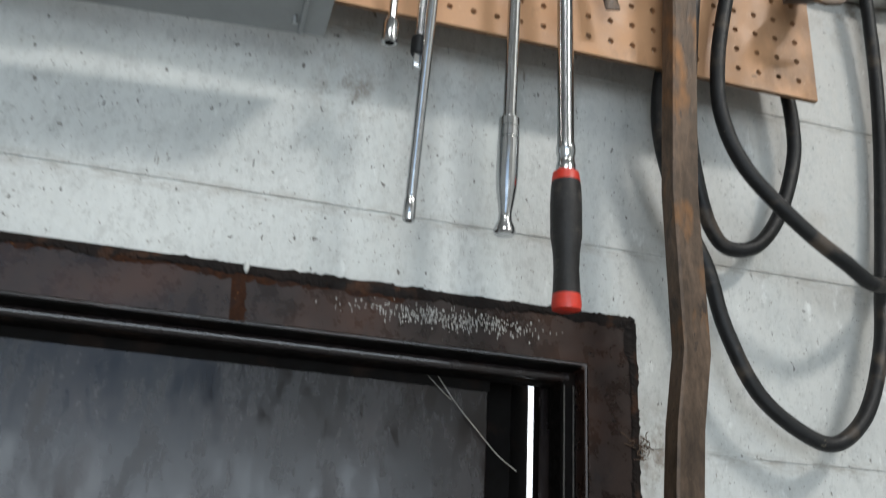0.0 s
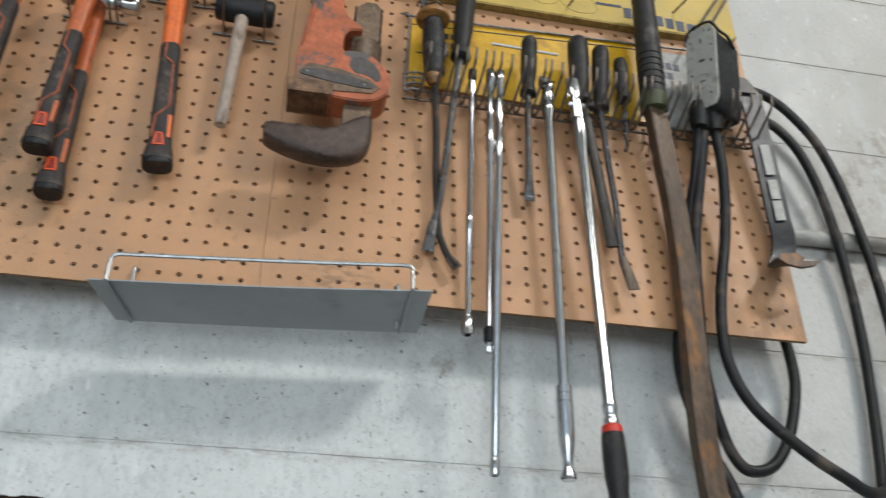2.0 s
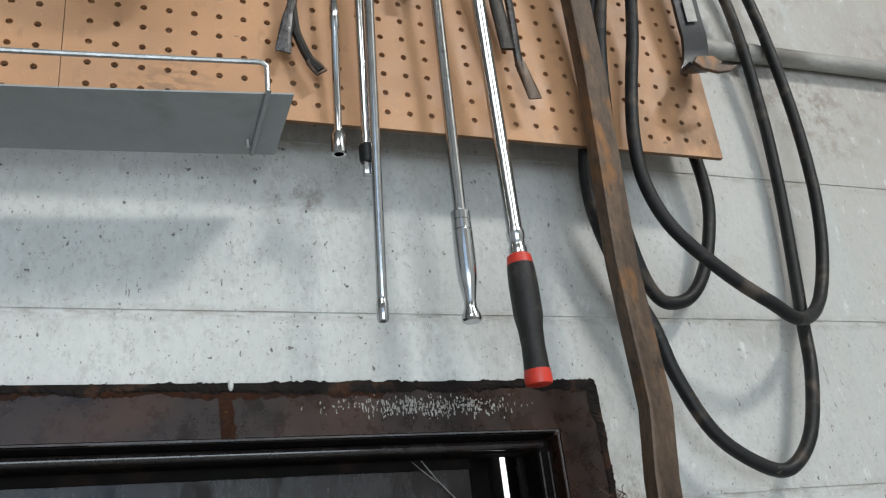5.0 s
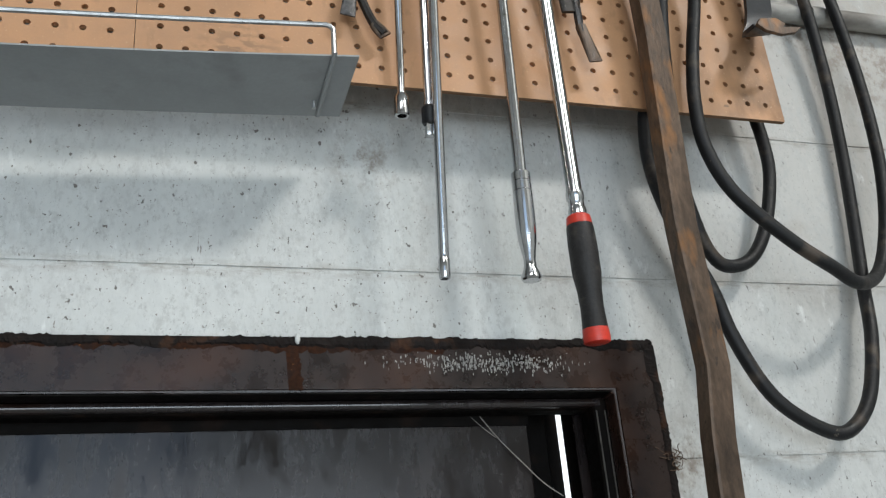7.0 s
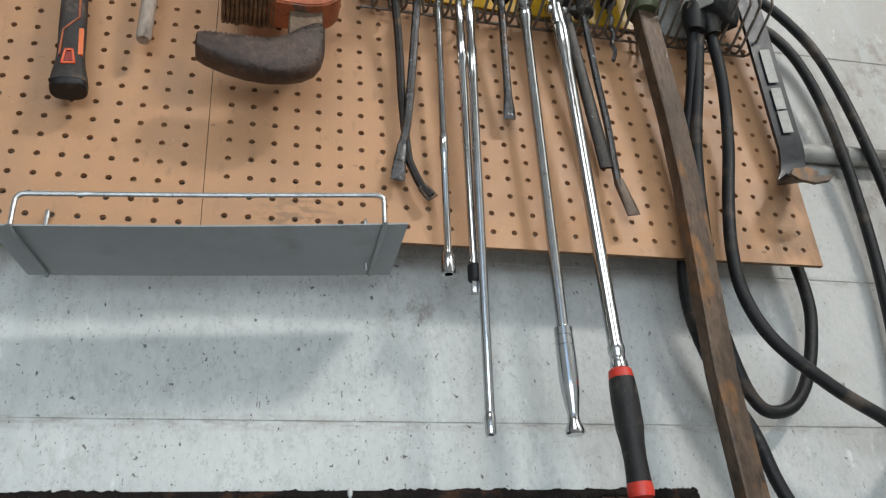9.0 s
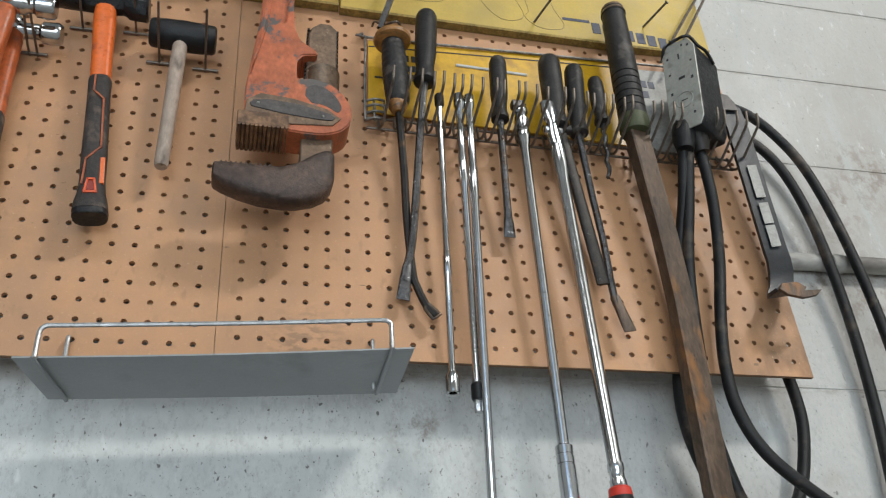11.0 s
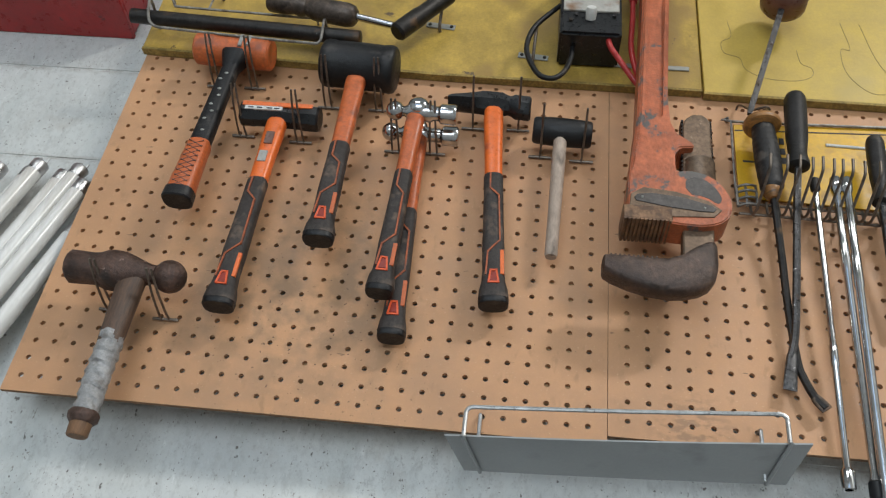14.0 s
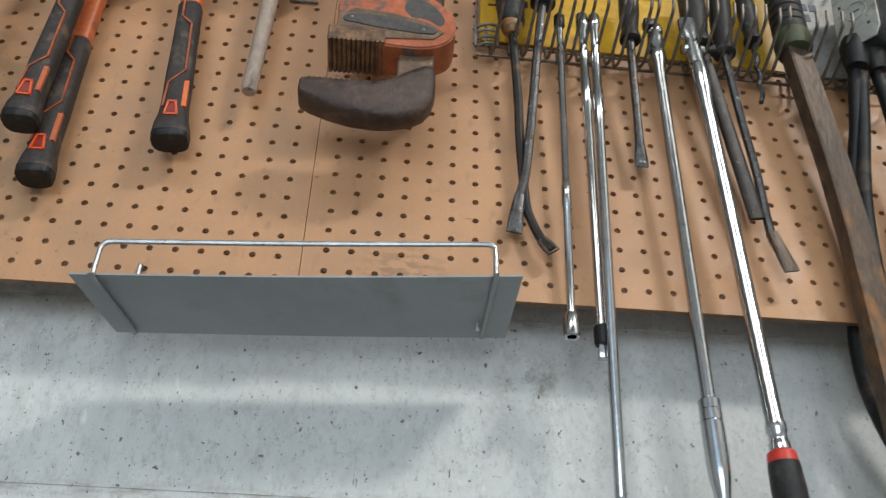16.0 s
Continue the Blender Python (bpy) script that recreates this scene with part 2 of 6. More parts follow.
BLACKGLOSS = mat("black_paint", (0.011, 0.012, 0.0135), 0.34, var=0.2, scale=50, stain=(0.04, 0.037, 0.035), stain_at=0.63, stain_scale=40, spec=0.4, wear=(0.16, 0.145, 0.13), wear_at=0.69, wear_scale=90)
STRAP = mat("satin_black_paint", (0.016, 0.019, 0.024), 0.40, var=0.2, scale=40, stain=(0.05, 0.046, 0.042), stain_at=0.68, stain_scale=45, spec=0.4, wear=(0.17, 0.16, 0.145), wear_at=0.74, wear_scale=100)
CONDUIT = mat("grimy_paint", (0.36, 0.345, 0.315), 0.5, var=0.16, scale=14, stain=(0.10, 0.085, 0.07), stain_at=0.56, stain_scale=16, stain_soft=0.2, stretch=(0.4, 1, 1))
HANDLE = mat("black_plastic", (0.024, 0.022, 0.021), 0.52, var=0.3, scale=50, stain=(0.070, 0.060, 0.051), stain_at=0.58, stain_scale=45, spec=0.35, wear=(0.17, 0.15, 0.13), wear_at=0.69, wear_scale=110, bump=0.25)
CABLE = mat("cable_rubber", (0.011, 0.011, 0.0115), 0.5, var=0.3, scale=40, stain=(0.070, 0.053, 0.040), stain_at=0.545, stain_scale=22, spec=0.35, bump=0.2, wear=(0.14, 0.115, 0.09), wear_at=0.67, wear_scale=75)
WRENCHRED = mat("worn_red_paint", (0.53, 0.140, 0.055), 0.42, var=0.25, scale=16, stain=(0.24, 0.075, 0.045), stain_at=0.54, stain_scale=14, stain_soft=0.2, bump=0.25, wear=(0.095, 0.082, 0.075), wear_at=0.548, wear_scale=14)
JAW = mat("jaw_steel", (0.105, 0.066, 0.050), 0.45, 0.3, var=0.5, scale=26, fine=160, bump=0.45, stain=(0.20, 0.115, 0.065), stain_at=0.56, stain_scale=20, stain_soft=0.15, wear=(0.24, 0.19, 0.16), wear_at=0.66, wear_scale=60)
HEEL = mat("rusty_teeth", (0.27, 0.150, 0.080), 0.6, 0.2, var=0.4, scale=60, stain=(0.09, 0.05, 0.03), stain_at=0.54, stain_scale=50)
SHANK = mat("shank_steel", (0.23, 0.150, 0.095), 0.45, 0.3, var=0.3, scale=45, stain=(0.11, 0.075, 0.05), stain_at=0.56, stain_scale=40, wear=(0.34, 0.26, 0.18), wear_at=0.63, wear_scale=60)
YELLOW = mat("yellow_paint", (0.53, 0.365, 0.070), 0.5, var=0.10, scale=6, bump=0.08, stain=(0.40, 0.29, 0.075), stain_at=0.56, stain_scale=7, stain_soft=0.25, wear=(0.20, 0.14, 0.06), wear_at=0.70, wear_scale=55)
YELLOWOLD = mat("worn_yellow_paint", (0.50, 0.325, 0.060), 0.5, var=0.22, scale=7, bump=0.15, stain=(0.29, 0.18, 0.045), stain_at=0.50, stain_scale=10, stain_soft=0.12, wear=(0.11, 0.07, 0.035), wear_at=0.64, wear_scale=30)
YELLOWCARD = mat("yellow_card", (0.66, 0.365, 0.010), 0.42, var=0.12, scale=20, bump=0.05, stain=(0.42, 0.22, 0.02), stain_at=0.57, stain_scale=26, wear=(0.22, 0.12, 0.03), wear_at=0.68, wear_scale=70)
SILVERLABEL = mat("silver_label", (0.62, 0.62, 0.60), 0.35, 0.2, var=0.1, scale=40)
WHITECARD = mat("white_card", (0.40, 0.39, 0.36), 0.5, var=0.2, scale=30, stain=(0.35, 0.33, 0.3), stain_at=0.6, stain_scale=35)
PLYEDGE = mat("plywood_edge", (0.36, 0.245, 0.065), 0.8, var=0.3, scale=60)
BLUEPRINT = mat("blue_print", (0.030, 0.042, 0.085), 0.5, var=0.3, scale=60)
DARKPRINT = mat("dark_print", (0.03, 0.03, 0.035), 0.6)
NAMEPLATE = mat("dull_grey_plate", (0.105, 0.094, 0.088), 0.5, 0.3, var=0.3, scale=40, wear=(0.22, 0.18, 0.15), wear_at=0.66)
PENCIL = mat("faint_pencil", (0.30, 0.23, 0.09), 0.6)
# near-black that puts shade into the colour of door stops and gaps
SHADEBLACK = mat("shade_black", (0.0045, 0.0035, 0.003), 0.7, spec=0.1, stain=(0.012, 0.007, 0.005), stain_at=0.56, stain_scale=30)
INLAY = mat("faded_orange", (0.44, 0.105, 0.032), 0.5, var=0.3, scale=40, stain=(0.12, 0.06, 0.04), stain_at=0.57, stain_scale=50)
REDDARK = mat("dark_red_plastic", (0.30, 0.025, 0.012), 0.45, var=0.15)
BADGE = mat("orange_red_plastic", (0.80, 0.10, 0.02), 0.4, var=0.1)
REDPLASTIC = mat("red_plastic", (0.64, 0.042, 0.022), 0.4, var=0.12)
REDCAB = mat("red_enamel", (0.36, 0.020, 0.018), 0.35, var=0.15, scale=12, wear=(0.10, 0.015, 0.014), wear_at=0.64, wear_scale=24)
WOODRING = mat("amber_wood", (0.36, 0.165, 0.045), 0.42, var=0.3, scale=50, stretch=(1, 1, 4), stain=(0.10, 0.05, 0.022), stain_at=0.57, stain_scale=60)
GREYWOOD = mat("grey_wood", (0.43, 0.335, 0.265), 0.65, var=0.16, scale=30, stretch=(2, 2, 0.7), stain=(0.15, 0.115, 0.09), stain_at=0.54, stain_scale=30, wear=(0.09, 0.065, 0.05), wear_at=0.66, wear_scale=70)
BAREWOOD = mat("dark_old_wood", (0.135, 0.078, 0.050), 0.6, var=0.35, scale=30, stretch=(3, 3, 0.5), stain=(0.05, 0.03, 0.02), stain_at=0.52, stain_scale=30)
GREASY = mat("greasy_metal", (0.12, 0.088, 0.068), 0.42, 0.4, var=0.4, scale=50, stain=(0.03, 0.022, 0.018), stain_at=0.54, stain_scale=45)
DULLWIRE = mat("dull_grey_wire", (0.34, 0.32, 0.29), 0.5, 0.6, var=0.3, scale=60, stain=(0.14, 0.11, 0.09), stain_at=0.55, stain_scale=50)
OLDWOOD = mat("old_wood", (0.24, 0.125, 0.062), 0.7, var=0.3, scale=30, stretch=(4, 4, 0.5), stain=(0.10, 0.055, 0.03), stain_at=0.55, stain_scale=30)
RAWWOOD = mat("raw_wood", (0.42, 0.27, 0.13), 0.7, var=0.2, scale=30, stretch=(4, 4, 0.5))
TAPE = mat("grey_tape", (0.38, 0.375, 0.37), 0.42, 0.15, var=0.25, scale=35, bump=0.6, stain=(0.12, 0.10, 0.085), stain_at=0.57, stain_scale=40)
DOORPAINT = mat("dark_brown_paint", (0.026, 0.0135, 0.010), 0.30, var=0.3, scale=10, bump=0.05, stain=(0.058, 0.023, 0.012), stain_at=0.48, stain_scale=8, stain_soft=0.25, wear=(0.012, 0.007, 0.006), wear_at=0.60, wear_scale=34, rough_var=0.10, spec=0.37)
DOORLEAF = mat("dark_door_paint", (0.020, 0.0155, 0.0155), 0.22, var=0.3, scale=9, bump=0.05, stain=(0.045, 0.035, 0.032), stain_at=0.52, stain_scale=9, stain_soft=0.25, stretch=(1, 1, 0.35), wear=(0.010, 0.007, 0.007), wear_at=0.60, wear_scale=40, rough_var=0.17, spec=0.44)
CAULK = mat("dark_caulk", (0.012, 0.0075, 0.006), 0.75, var=0.4, scale=40, spec=0.2, stain=(0.05, 0.022, 0.011), stain_at=0.58, stain_scale=40)
RUSTRUN = mat("rust_run", (0.050, 0.019, 0.009), 0.8, spec=0.12, var=0.4, scale=60, stain=(0.022, 0.011, 0.008), stain_at=0.50, stain_scale=60, wear=(0.15, 0.06, 0.022), wear_at=0.62, wear_scale=90)
SHEEN = mat("glossy_brown_paint", (0.035, 0.028, 0.028), 0.13, coat=0.5, var=0.3, scale=12, bump=0.03, stain=(0.02, 0.012, 0.01), stain_at=0.55, stain_scale=20)
PALELINE = mat("pale_line", (0.16, 0.145, 0.13), 0.4, 0.4, var=0.4, scale=60)
BARE = mat("scraped_metal", (0.42, 0.41, 0.39), 0.5, 0.2)
PALESTEEL = mat("zinc_plate", (0.34, 0.34, 0.31), 0.48, 0.35, var=0.12, scale=50, stain=(0.28, 0.26, 0.22), stain_at=0.62, stain_scale=40)
RUSTYCOVER = mat("rust_stained_cover", (0.44, 0.42, 0.38), 0.45, 0.2, var=0.15, scale=40, stain=(0.20, 0.105, 0.05), stain_at=0.53, stain_scale=22, stain_soft=0.15)
ZINC = mat("pale_zinc", (0.47, 0.465, 0.42), 0.42, 0.3, var=0.12, scale=50, stain=(0.25, 0.235, 0.20), stain_at=0.56, stain_scale=40, wear=(0.12, 0.11, 0.10), wear_at=0.67, wear_scale=90)
TUBEGLASS = mat("milky_glass", (0.66, 0.65, 0.62), 0.22, var=0.05, scale=10, bump=0.0, stain=(0.45, 0.41, 0.36), stain_at=0.58, stain_scale=14, stretch=(1, 1, 0.2))
ALU = mat("aluminium_cap", (0.62, 0.62, 0.62), 0.35, 1.0)
GREENTAPE = mat("green_band", (0.065, 0.075, 0.032), 0.6, var=0.2)
REDWIRE = mat("red_cable", (0.42, 0.03, 0.028), 0.4)
BROWN = mat("brown_plastic", (0.15, 0.062, 0.042), 0.35, var=0.2)
FLUFF = mat("brown_fluff", (0.11, 0.07, 0.045), 0.9)
COBWEB = mat("cobweb", (0.34, 0.32, 0.29), 0.9)
WHITEPLASTIC = mat("white_plastic", (0.62, 0.61, 0.57), 0.4, var=0.08)
daylight = bpy.data.materials.new("daylight_gap")
daylight.use_nodes = True
daylight.node_tree.nodes["Principled BSDF"].inputs["Emission Color"].default_value = (0.9, 0.95, 1, 1)
daylight.node_tree.nodes["Principled BSDF"].inputs["Emission Strength"].default_value = 1.4

# ---- building helpers ----
ORIGIN = {}


def moved(x):
    """The small offset of the things on the far half of the wall."""
    return Vector((-0.0145 + 0.0040 * x, 0, 0.0128 + 0.009 * min(x, 0.0)))


def thing(name, place, label, category, group="", kind="", far=False):
    ob = new(name)
    ob.empty_display_size = 0.02
    ob.location = Vector(place) + (moved(place[0]) if far else Vector((0, 0, 0)))
    ORIGIN[ob.name] = Vector(place)
    return tagged(ob, label, category, group, kind)


def part(name, bm, material, parent=None, label="", smooth=True):
    """One mesh from a bmesh in world coordinates, under a thing or a part."""
    at = ORIGIN[parent.name] if parent else Vector((0, 0, 0))
    for v in bm.verts:
        v.co -= at
    bmesh.ops.recalc_face_normals(bm, faces=bm.faces)
    me = bpy.data.meshes.new(name)
    bm.to_mesh(me)
    bm.free()
    me.materials.append(material)
    if smooth:
        for f in me.polygons:
            f.use_smooth = True
        me.set_sharp_from_angle(angle=radians(38))
    ob = new(name, me)
    if parent:
        ob.parent = parent
    ORIGIN[ob.name] = at
    return tagged(ob, label) if label else ob


def axes(a, b, front=(0, -1, 0)):
    w = (Vector(b) - Vector(a)).normalized()
    v = Vector(front) - w * Vector(front).dot(w)
    if v.length < 1e-4:
        v = Vector((1, 0, 0)) - w * w.x
    v.normalize()
    u = w.cross(v)
    if u.x < 0:
        u = -u
    return u, v, w


def loft(rings, bm=None, cap=True):
    bm = bm or bmesh.new()
    made = [[bm.verts.new(p) for p in r] for r in rings]
    n = len(made[0])
    for a, b in zip(made, made[1:]):
        for i in range(n):
            bm.faces.new((a[i], a[(i + 1) % n], b[(i + 1) % n], b[i]))
    if cap:
        bm.faces.new(made[0][::-1])
        bm.faces.new(made[-1])
    return bm


def rod(a, b, profile, seg=16, power=2.0, front=(0, -1, 0), bm=None, turn=0.0):
    """A turned or shaped bar along a to b. profile rows: (metres along, half width, half depth or None[, side shift, front shift])."""
    a = Vector(a)
    u, v, w = axes(a, b, front)
    rings = []
    for row in profile:
        s, hw = row[0], row[1]
        hd = row[2] if len(row) > 2 and row[2] is not None else hw
        du, dv = (row[3], row[4]) if len(row) > 4 else (0, 0)
        ring = []
        for i in range(seg):
            t = 2 * math.pi * (i + 0.5) / seg + turn
            c, d = math.cos(t), math.sin(t)
            c = math.copysign(abs(c) ** (2 / power), c)
            d = math.copysign(abs(d) ** (2 / power), d)
            ring.append(a + w * s + u * (c * hw + du) + v * (d * hd + dv))
        rings.append(ring)
    return loft(rings, bm)


def length(a, b):
    return (Vector(b) - Vector(a)).length


def smooth_path(pts, steps=6):
    p = [Vector(q) for q in pts]
    p = [p[0] * 2 - p[1]] + p + [p[-1] * 2 - p[-2]]
    out = []
    for i in range(1, len(p) - 2):
        for j in range(steps):
            t = j / steps
            a, b, c, d = p[i - 1], p[i], p[i + 1], p[i + 2]
            out.append(0.5 * (2 * b + (c - a) * t + (2 * a - 5 * b + 4 * c - d) * t * t + (3 * b - a - 3 * c + d) * t ** 3))
    return out + [p[-2]]


def tube(pts, r, seg=8, steps=6, bm=None, radii=None):
    path = smooth_path(pts, steps) if steps > 1 else [Vector(q) for q in pts]
    rings, v = [], None
    for i, q in enumerate(path):
        w = (path[min(i + 1, len(path) - 1)] - path[max(i - 1, 0)]).normalized()
        if v is None:
            v = w.orthogonal()
        v = (v - w * v.dot(w)).normalized()
        u = w.cross(v)
        rr = r if radii is None else radii[0] + (radii[1] - radii[0]) * i / (len(path) - 1)
        rings.append([q + (u * math.cos(2 * math.pi * k / seg) + v * math.sin(2 * math.pi * k / seg)) * rr for k in range(seg)])
    return loft(rings, bm)


def box(x0, x1, y0, y1, z0, z1, bevel=0.0, bm=None, seg=1):
    own = bmesh.new()
    bmesh.ops.create_cube(own, size=1)
    for v in own.verts:
        v.co = ((x0 + x1) / 2 + v.co.x * (x1 - x0), (y0 + y1) / 2 + v.co.y * (y1 - y0), (z0 + z1) / 2 + v.co.z * (z1 - z0))
    if bevel:
        bmesh.ops.bevel(own, geom=own.edges[:], offset=bevel, segments=seg, affect="EDGES")
    if bm is None:
        return own
    me = bpy.data.meshes.new("join")
    own.to_mesh(me)
    bm.from_mesh(me)
    bpy.data.meshes.remove(me)
    own.free()
    return bm


def plate(outline, y0, y1, bevel=0.0, seg=2):
    """A flat shape in the wall's plane, outline rows (x, z), from depth y0 to y1."""
    bm = bmesh.new()
    vs = [bm.verts.new((x, y0, z)) for x, z in outline]
    f = bm.faces.new(vs)
    ex = bmesh.ops.extrude_face_region(bm, geom=[f])
    for g in ex["geom"]:
        if isinstance(g, bmesh.types.BMVert):
            g.co.y = y1
    bmesh.ops.recalc_face_normals(bm, faces=bm.faces)
    if bevel:
        bmesh.ops.bevel(bm, geom=bm.edges[:], offset=bevel, segments=seg, affect="EDGES", clamp_overlap=True)
    return bm


def curved(outline, steps=5):
    """Rows (x, z) of a smooth line through the given ones."""
    return [(p.x, p.z) for p in smooth_path([(x, 0, z) for x, z in outline], steps)]


def turned(bm, centre, rx=0, ry=0, rz=0):
    m = Matrix.Translation(centre) @ pose(0, 0, 0, rx, ry, rz) @ Matrix.Translation(-Vector(centre))
    bmesh.ops.transform(bm, matrix=m, verts=bm.verts)
    return bm


def ball(c, r, bm=None, squash=(1, 1, 1)):
    own = bmesh.new()
    bmesh.ops.create_uvsphere(own, u_segments=18, v_segments=12, radius=r)
    for v in own.verts:
        v.co = Vector(c) + Vector((v.co.x * squash[0], v.co.y * squash[1], v.co.z * squash[2]))
    if bm is None:
        return own
    me = bpy.data.meshes.new("join")
    own.to_mesh(me)
    bm.from_mesh(me)
    bpy.data.meshes.remove(me)
    own.free()
    return bm


# ---- room ----
WALL_Y = 0.071


def structure(name, bm, material, label, smooth=False):
    ob = part(name, bm, material, None, smooth=smooth)
    return tagged(ob, label, name.split("_")[0], kind="structure")


DOOR_L, DOOR_R, DOOR_T = -0.50, 0.536, 2.117
bm = box(-3.6, DOOR_L, WALL_Y + 0.0012, 0.27, 0, 6.0)
box(DOOR_R, 3.6, WALL_Y + 0.0012, 0.27, 0, 6.0, bm=bm)
box(DOOR_L, DOOR_R, WALL_Y + 0.0012, 0.27, DOOR_T, 6.0, bm=bm)
wall_north = structure("wall_north", bm, WALL, "off-white painted concrete block wall, pitted and grimy")
# unseen wall; its shop door opening is added for the fill lamp
bm = box(-3.6, -2.6, -6.2, -6.0, 0, 2.9)
box(1.9, 3.6, -6.2, -6.0, 0, 2.9, bm=bm)
box(-3.6, 3.6, -6.2, -6.0, 4.5, 6.0, bm=bm)
box(-3.6, -3.2, -6.2, -6.0, 2.9, 4.5, bm=bm)
box(0.2, 3.6, -6.2, -6.0, 2.9, 4.5, bm=bm)
structure("wall_south", bm, PLAIN, "plain grey workshop wall, unseen, with a shop door opening added for fill and a high window")
structure("ground", box(-9, 9, -20, -6.2, -0.1, -0.01), CONCRETE, "grey concrete yard, unseen, outside the added shop door")
structure("wall_west", box(-3.8, -3.6, -6.2, 0.27, 0, 6.0), PLAIN, "plain grey workshop wall")
structure("wall_east", box(3.6, 3.8, -6.2, 0.27, 0, 6.0), PLAIN, "plain grey workshop wall")
structure("floor", box(-3.8, 3.8, -6.2, 0.9, -0.1, 0), CONCRETE, "bare grey concrete floor")
structure("ceiling", box(-3.8, 3.8, -6.2, 0.27, 6.0, 6.1), PLAIN, "plain light grey ceiling")

# ---- door ----
door = thing("door_1", (0, WALL_Y, 0), "dark brown painted steel door, closed, in a rusty steel frame", "door", kind="structure")
FACE = 0.0525
Y0 = WALL_Y - 0.004


def frame_member(outline):
    return plate(outline, Y0, 0.095, 0.003, 2)


o0, o1, o2 = DOOR_L + 0.003, DOOR_R - 0.003, DOOR_T - 0.003
head_bar = part("door_frame", frame_member([(o0, 0), (o0, o2), (o1, o2), (o1, 0), (o1 - FACE, 0), (o1 - FACE, o2 - FACE), (o0 + FACE, o2 - FACE), (o0 + FACE, 0)]), DOORPAINT, door, "glossy dark brown welded frame with rust runs")
IN_R, IN_L, IN_T = DOOR_R - 0.003 - FACE, DOOR_L + 0.003 + FACE, DOOR_T - 0.003 - FACE
# stops and strips below the header are coloured near-black for the shade there
stop_top = part("door_stop", box(IN_L + 0.0145, IN_R - 0.0145, 0.104, 0.128, IN_T - 0.012, IN_T + 0.02, 0.002), SHADEBLACK, door, "door stop coloured near-black in place of shade")
# rounded rod added so that a bright highlight runs under the header
part("bead", rod((IN_L, 0.0985, IN_T - 0.0058), (IN_R - 0.006, 0.0985, IN_T - 0.0058), [(0, 0.0052), (IN_R - IN_L - 0.006, 0.0052)], 20), SHEEN, stop_top, "glossy rounded strip added to catch a highlight below the header")
part("shade_strip", box(IN_L + 0.002, IN_R - 0.002, 0.070, 0.0945, IN_T - 0.0010, IN_T + 0.001), SHADEBLACK, stop_top, "black strip coloured in for the shade under the header")
part("shade_strip", box(IN_L, 0.402, 0.1285, 0.1305, IN_T - 0.022, IN_T + 0.01), SHADEBLACK, stop_top, "black strip standing in for the shaded band above the door leaf")
stop_right = part("door_stop", box(IN_R - 0.014, IN_R + 0.02, 0.0955, 0.128, 0, IN_T + 0.02, 0.002), SHADEBLACK, door, "door stop coloured near-black in place of shade")
for x in (0.4695, 0.4795):
    part("bead", rod((x - 0.001, 0.0945, 1.6), (x, 0.0945, IN_T - 0.014), [(0, 0.0009), (IN_T - 1.615, 0.0009)], 8), PALELINE, stop_right, "thin pale vertical line")
part("door_stop", box(IN_L - 0.02, IN_L + 0.014, 0.0955, 0.128, 0, IN_T + 0.02, 0.002), DOORPAINT, door)
part("door_leaf", box(IN_L - 0.01, 0.402, 0.131, 0.172, 0.01, IN_T + 0.006, 0.002), DOORLEAF, door, "dark brown door leaf with scuffed shiny paint")
# black strip and backing are coloured in for the darkness of the door's gap
part("door_edge_strip", box(0.402, 0.444, 0.178, 0.196, 0.01, IN_T + 0.006, 0.002), SHADEBLACK, door, "black strip coloured in for the dark gap at the door's edge")
part("door_edge_strip", box(0.4585, 0.52, 0.134, 0.137, 0.01, IN_T + 0.006, 0.002), DOORLEAF, door)
part("light_gap", box(0.4828, 0.4886, 0.232, 0.235, 0.05, IN_T + 0.02), daylight, door, "bright strip of daylight at the door's edge", smooth=False)
part("door_backing", box(IN_L - 0.05, IN_R + 0.05, 0.24, 0.262, 0, IN_T + 0.06), SHADEBLACK, door)
rng = random.Random(4)
bm = bmesh.new()
for i in range(420):
    x = 0.235 + rng.gauss(0.105, 0.046)
    z = 2.091 + rng.gauss(0, 0.0048)
    if 0.2 < x < 0.46 and 2.072 < z < 2.108:
        hgt = rng.uniform(0.0004, 0.0019)
        wid = rng.uniform(0.0002, 0.0006)
        box(x - wid, x + wid, Y0 - 0.0006, Y0 + 0.001, z - hgt, z + hgt, bm=bm)
tagged(part("scrape_mark", bm, BARE, door, "bare scraped paint marks on the header"), kind="stuff")
rng = random.Random(9)


def ragged(parent, name, material, label, along, across, depth, low, high, step, rough):
    """A crumbly strip with an uneven edge. along: (start, end); across(v, w): the point at v along and w across."""
    bm = bmesh.new()
    v, w, rows = along[0], (low + high) / 2, []
    while v < along[1]:
        w = max(low, min(high, w + rng.uniform(-rough, rough)))
        rows.append((v, w + rng.uniform(-rough, rough) * 0.4))
        v += rng.uniform(0.4, 1.6) * step
    made = []
    for v, w in rows:
        made.append([bm.verts.new(across(v, -0.004, 0.0)), bm.verts.new(across(v, 0.0, depth * rng.uniform(0.6, 1.2))), bm.verts.new(across(v, w * 0.6, depth * rng.uniform(0.4, 1.3))), bm.verts.new(across(v, w, 0.0))])
    for p, q in zip(made, made[1:]):
        for i in range(3):
            bm.faces.new((p[i], q[i], q[i + 1], p[i + 1]))
    return tagged(part(name, bm, material, parent, label, smooth=False), kind="stuff")


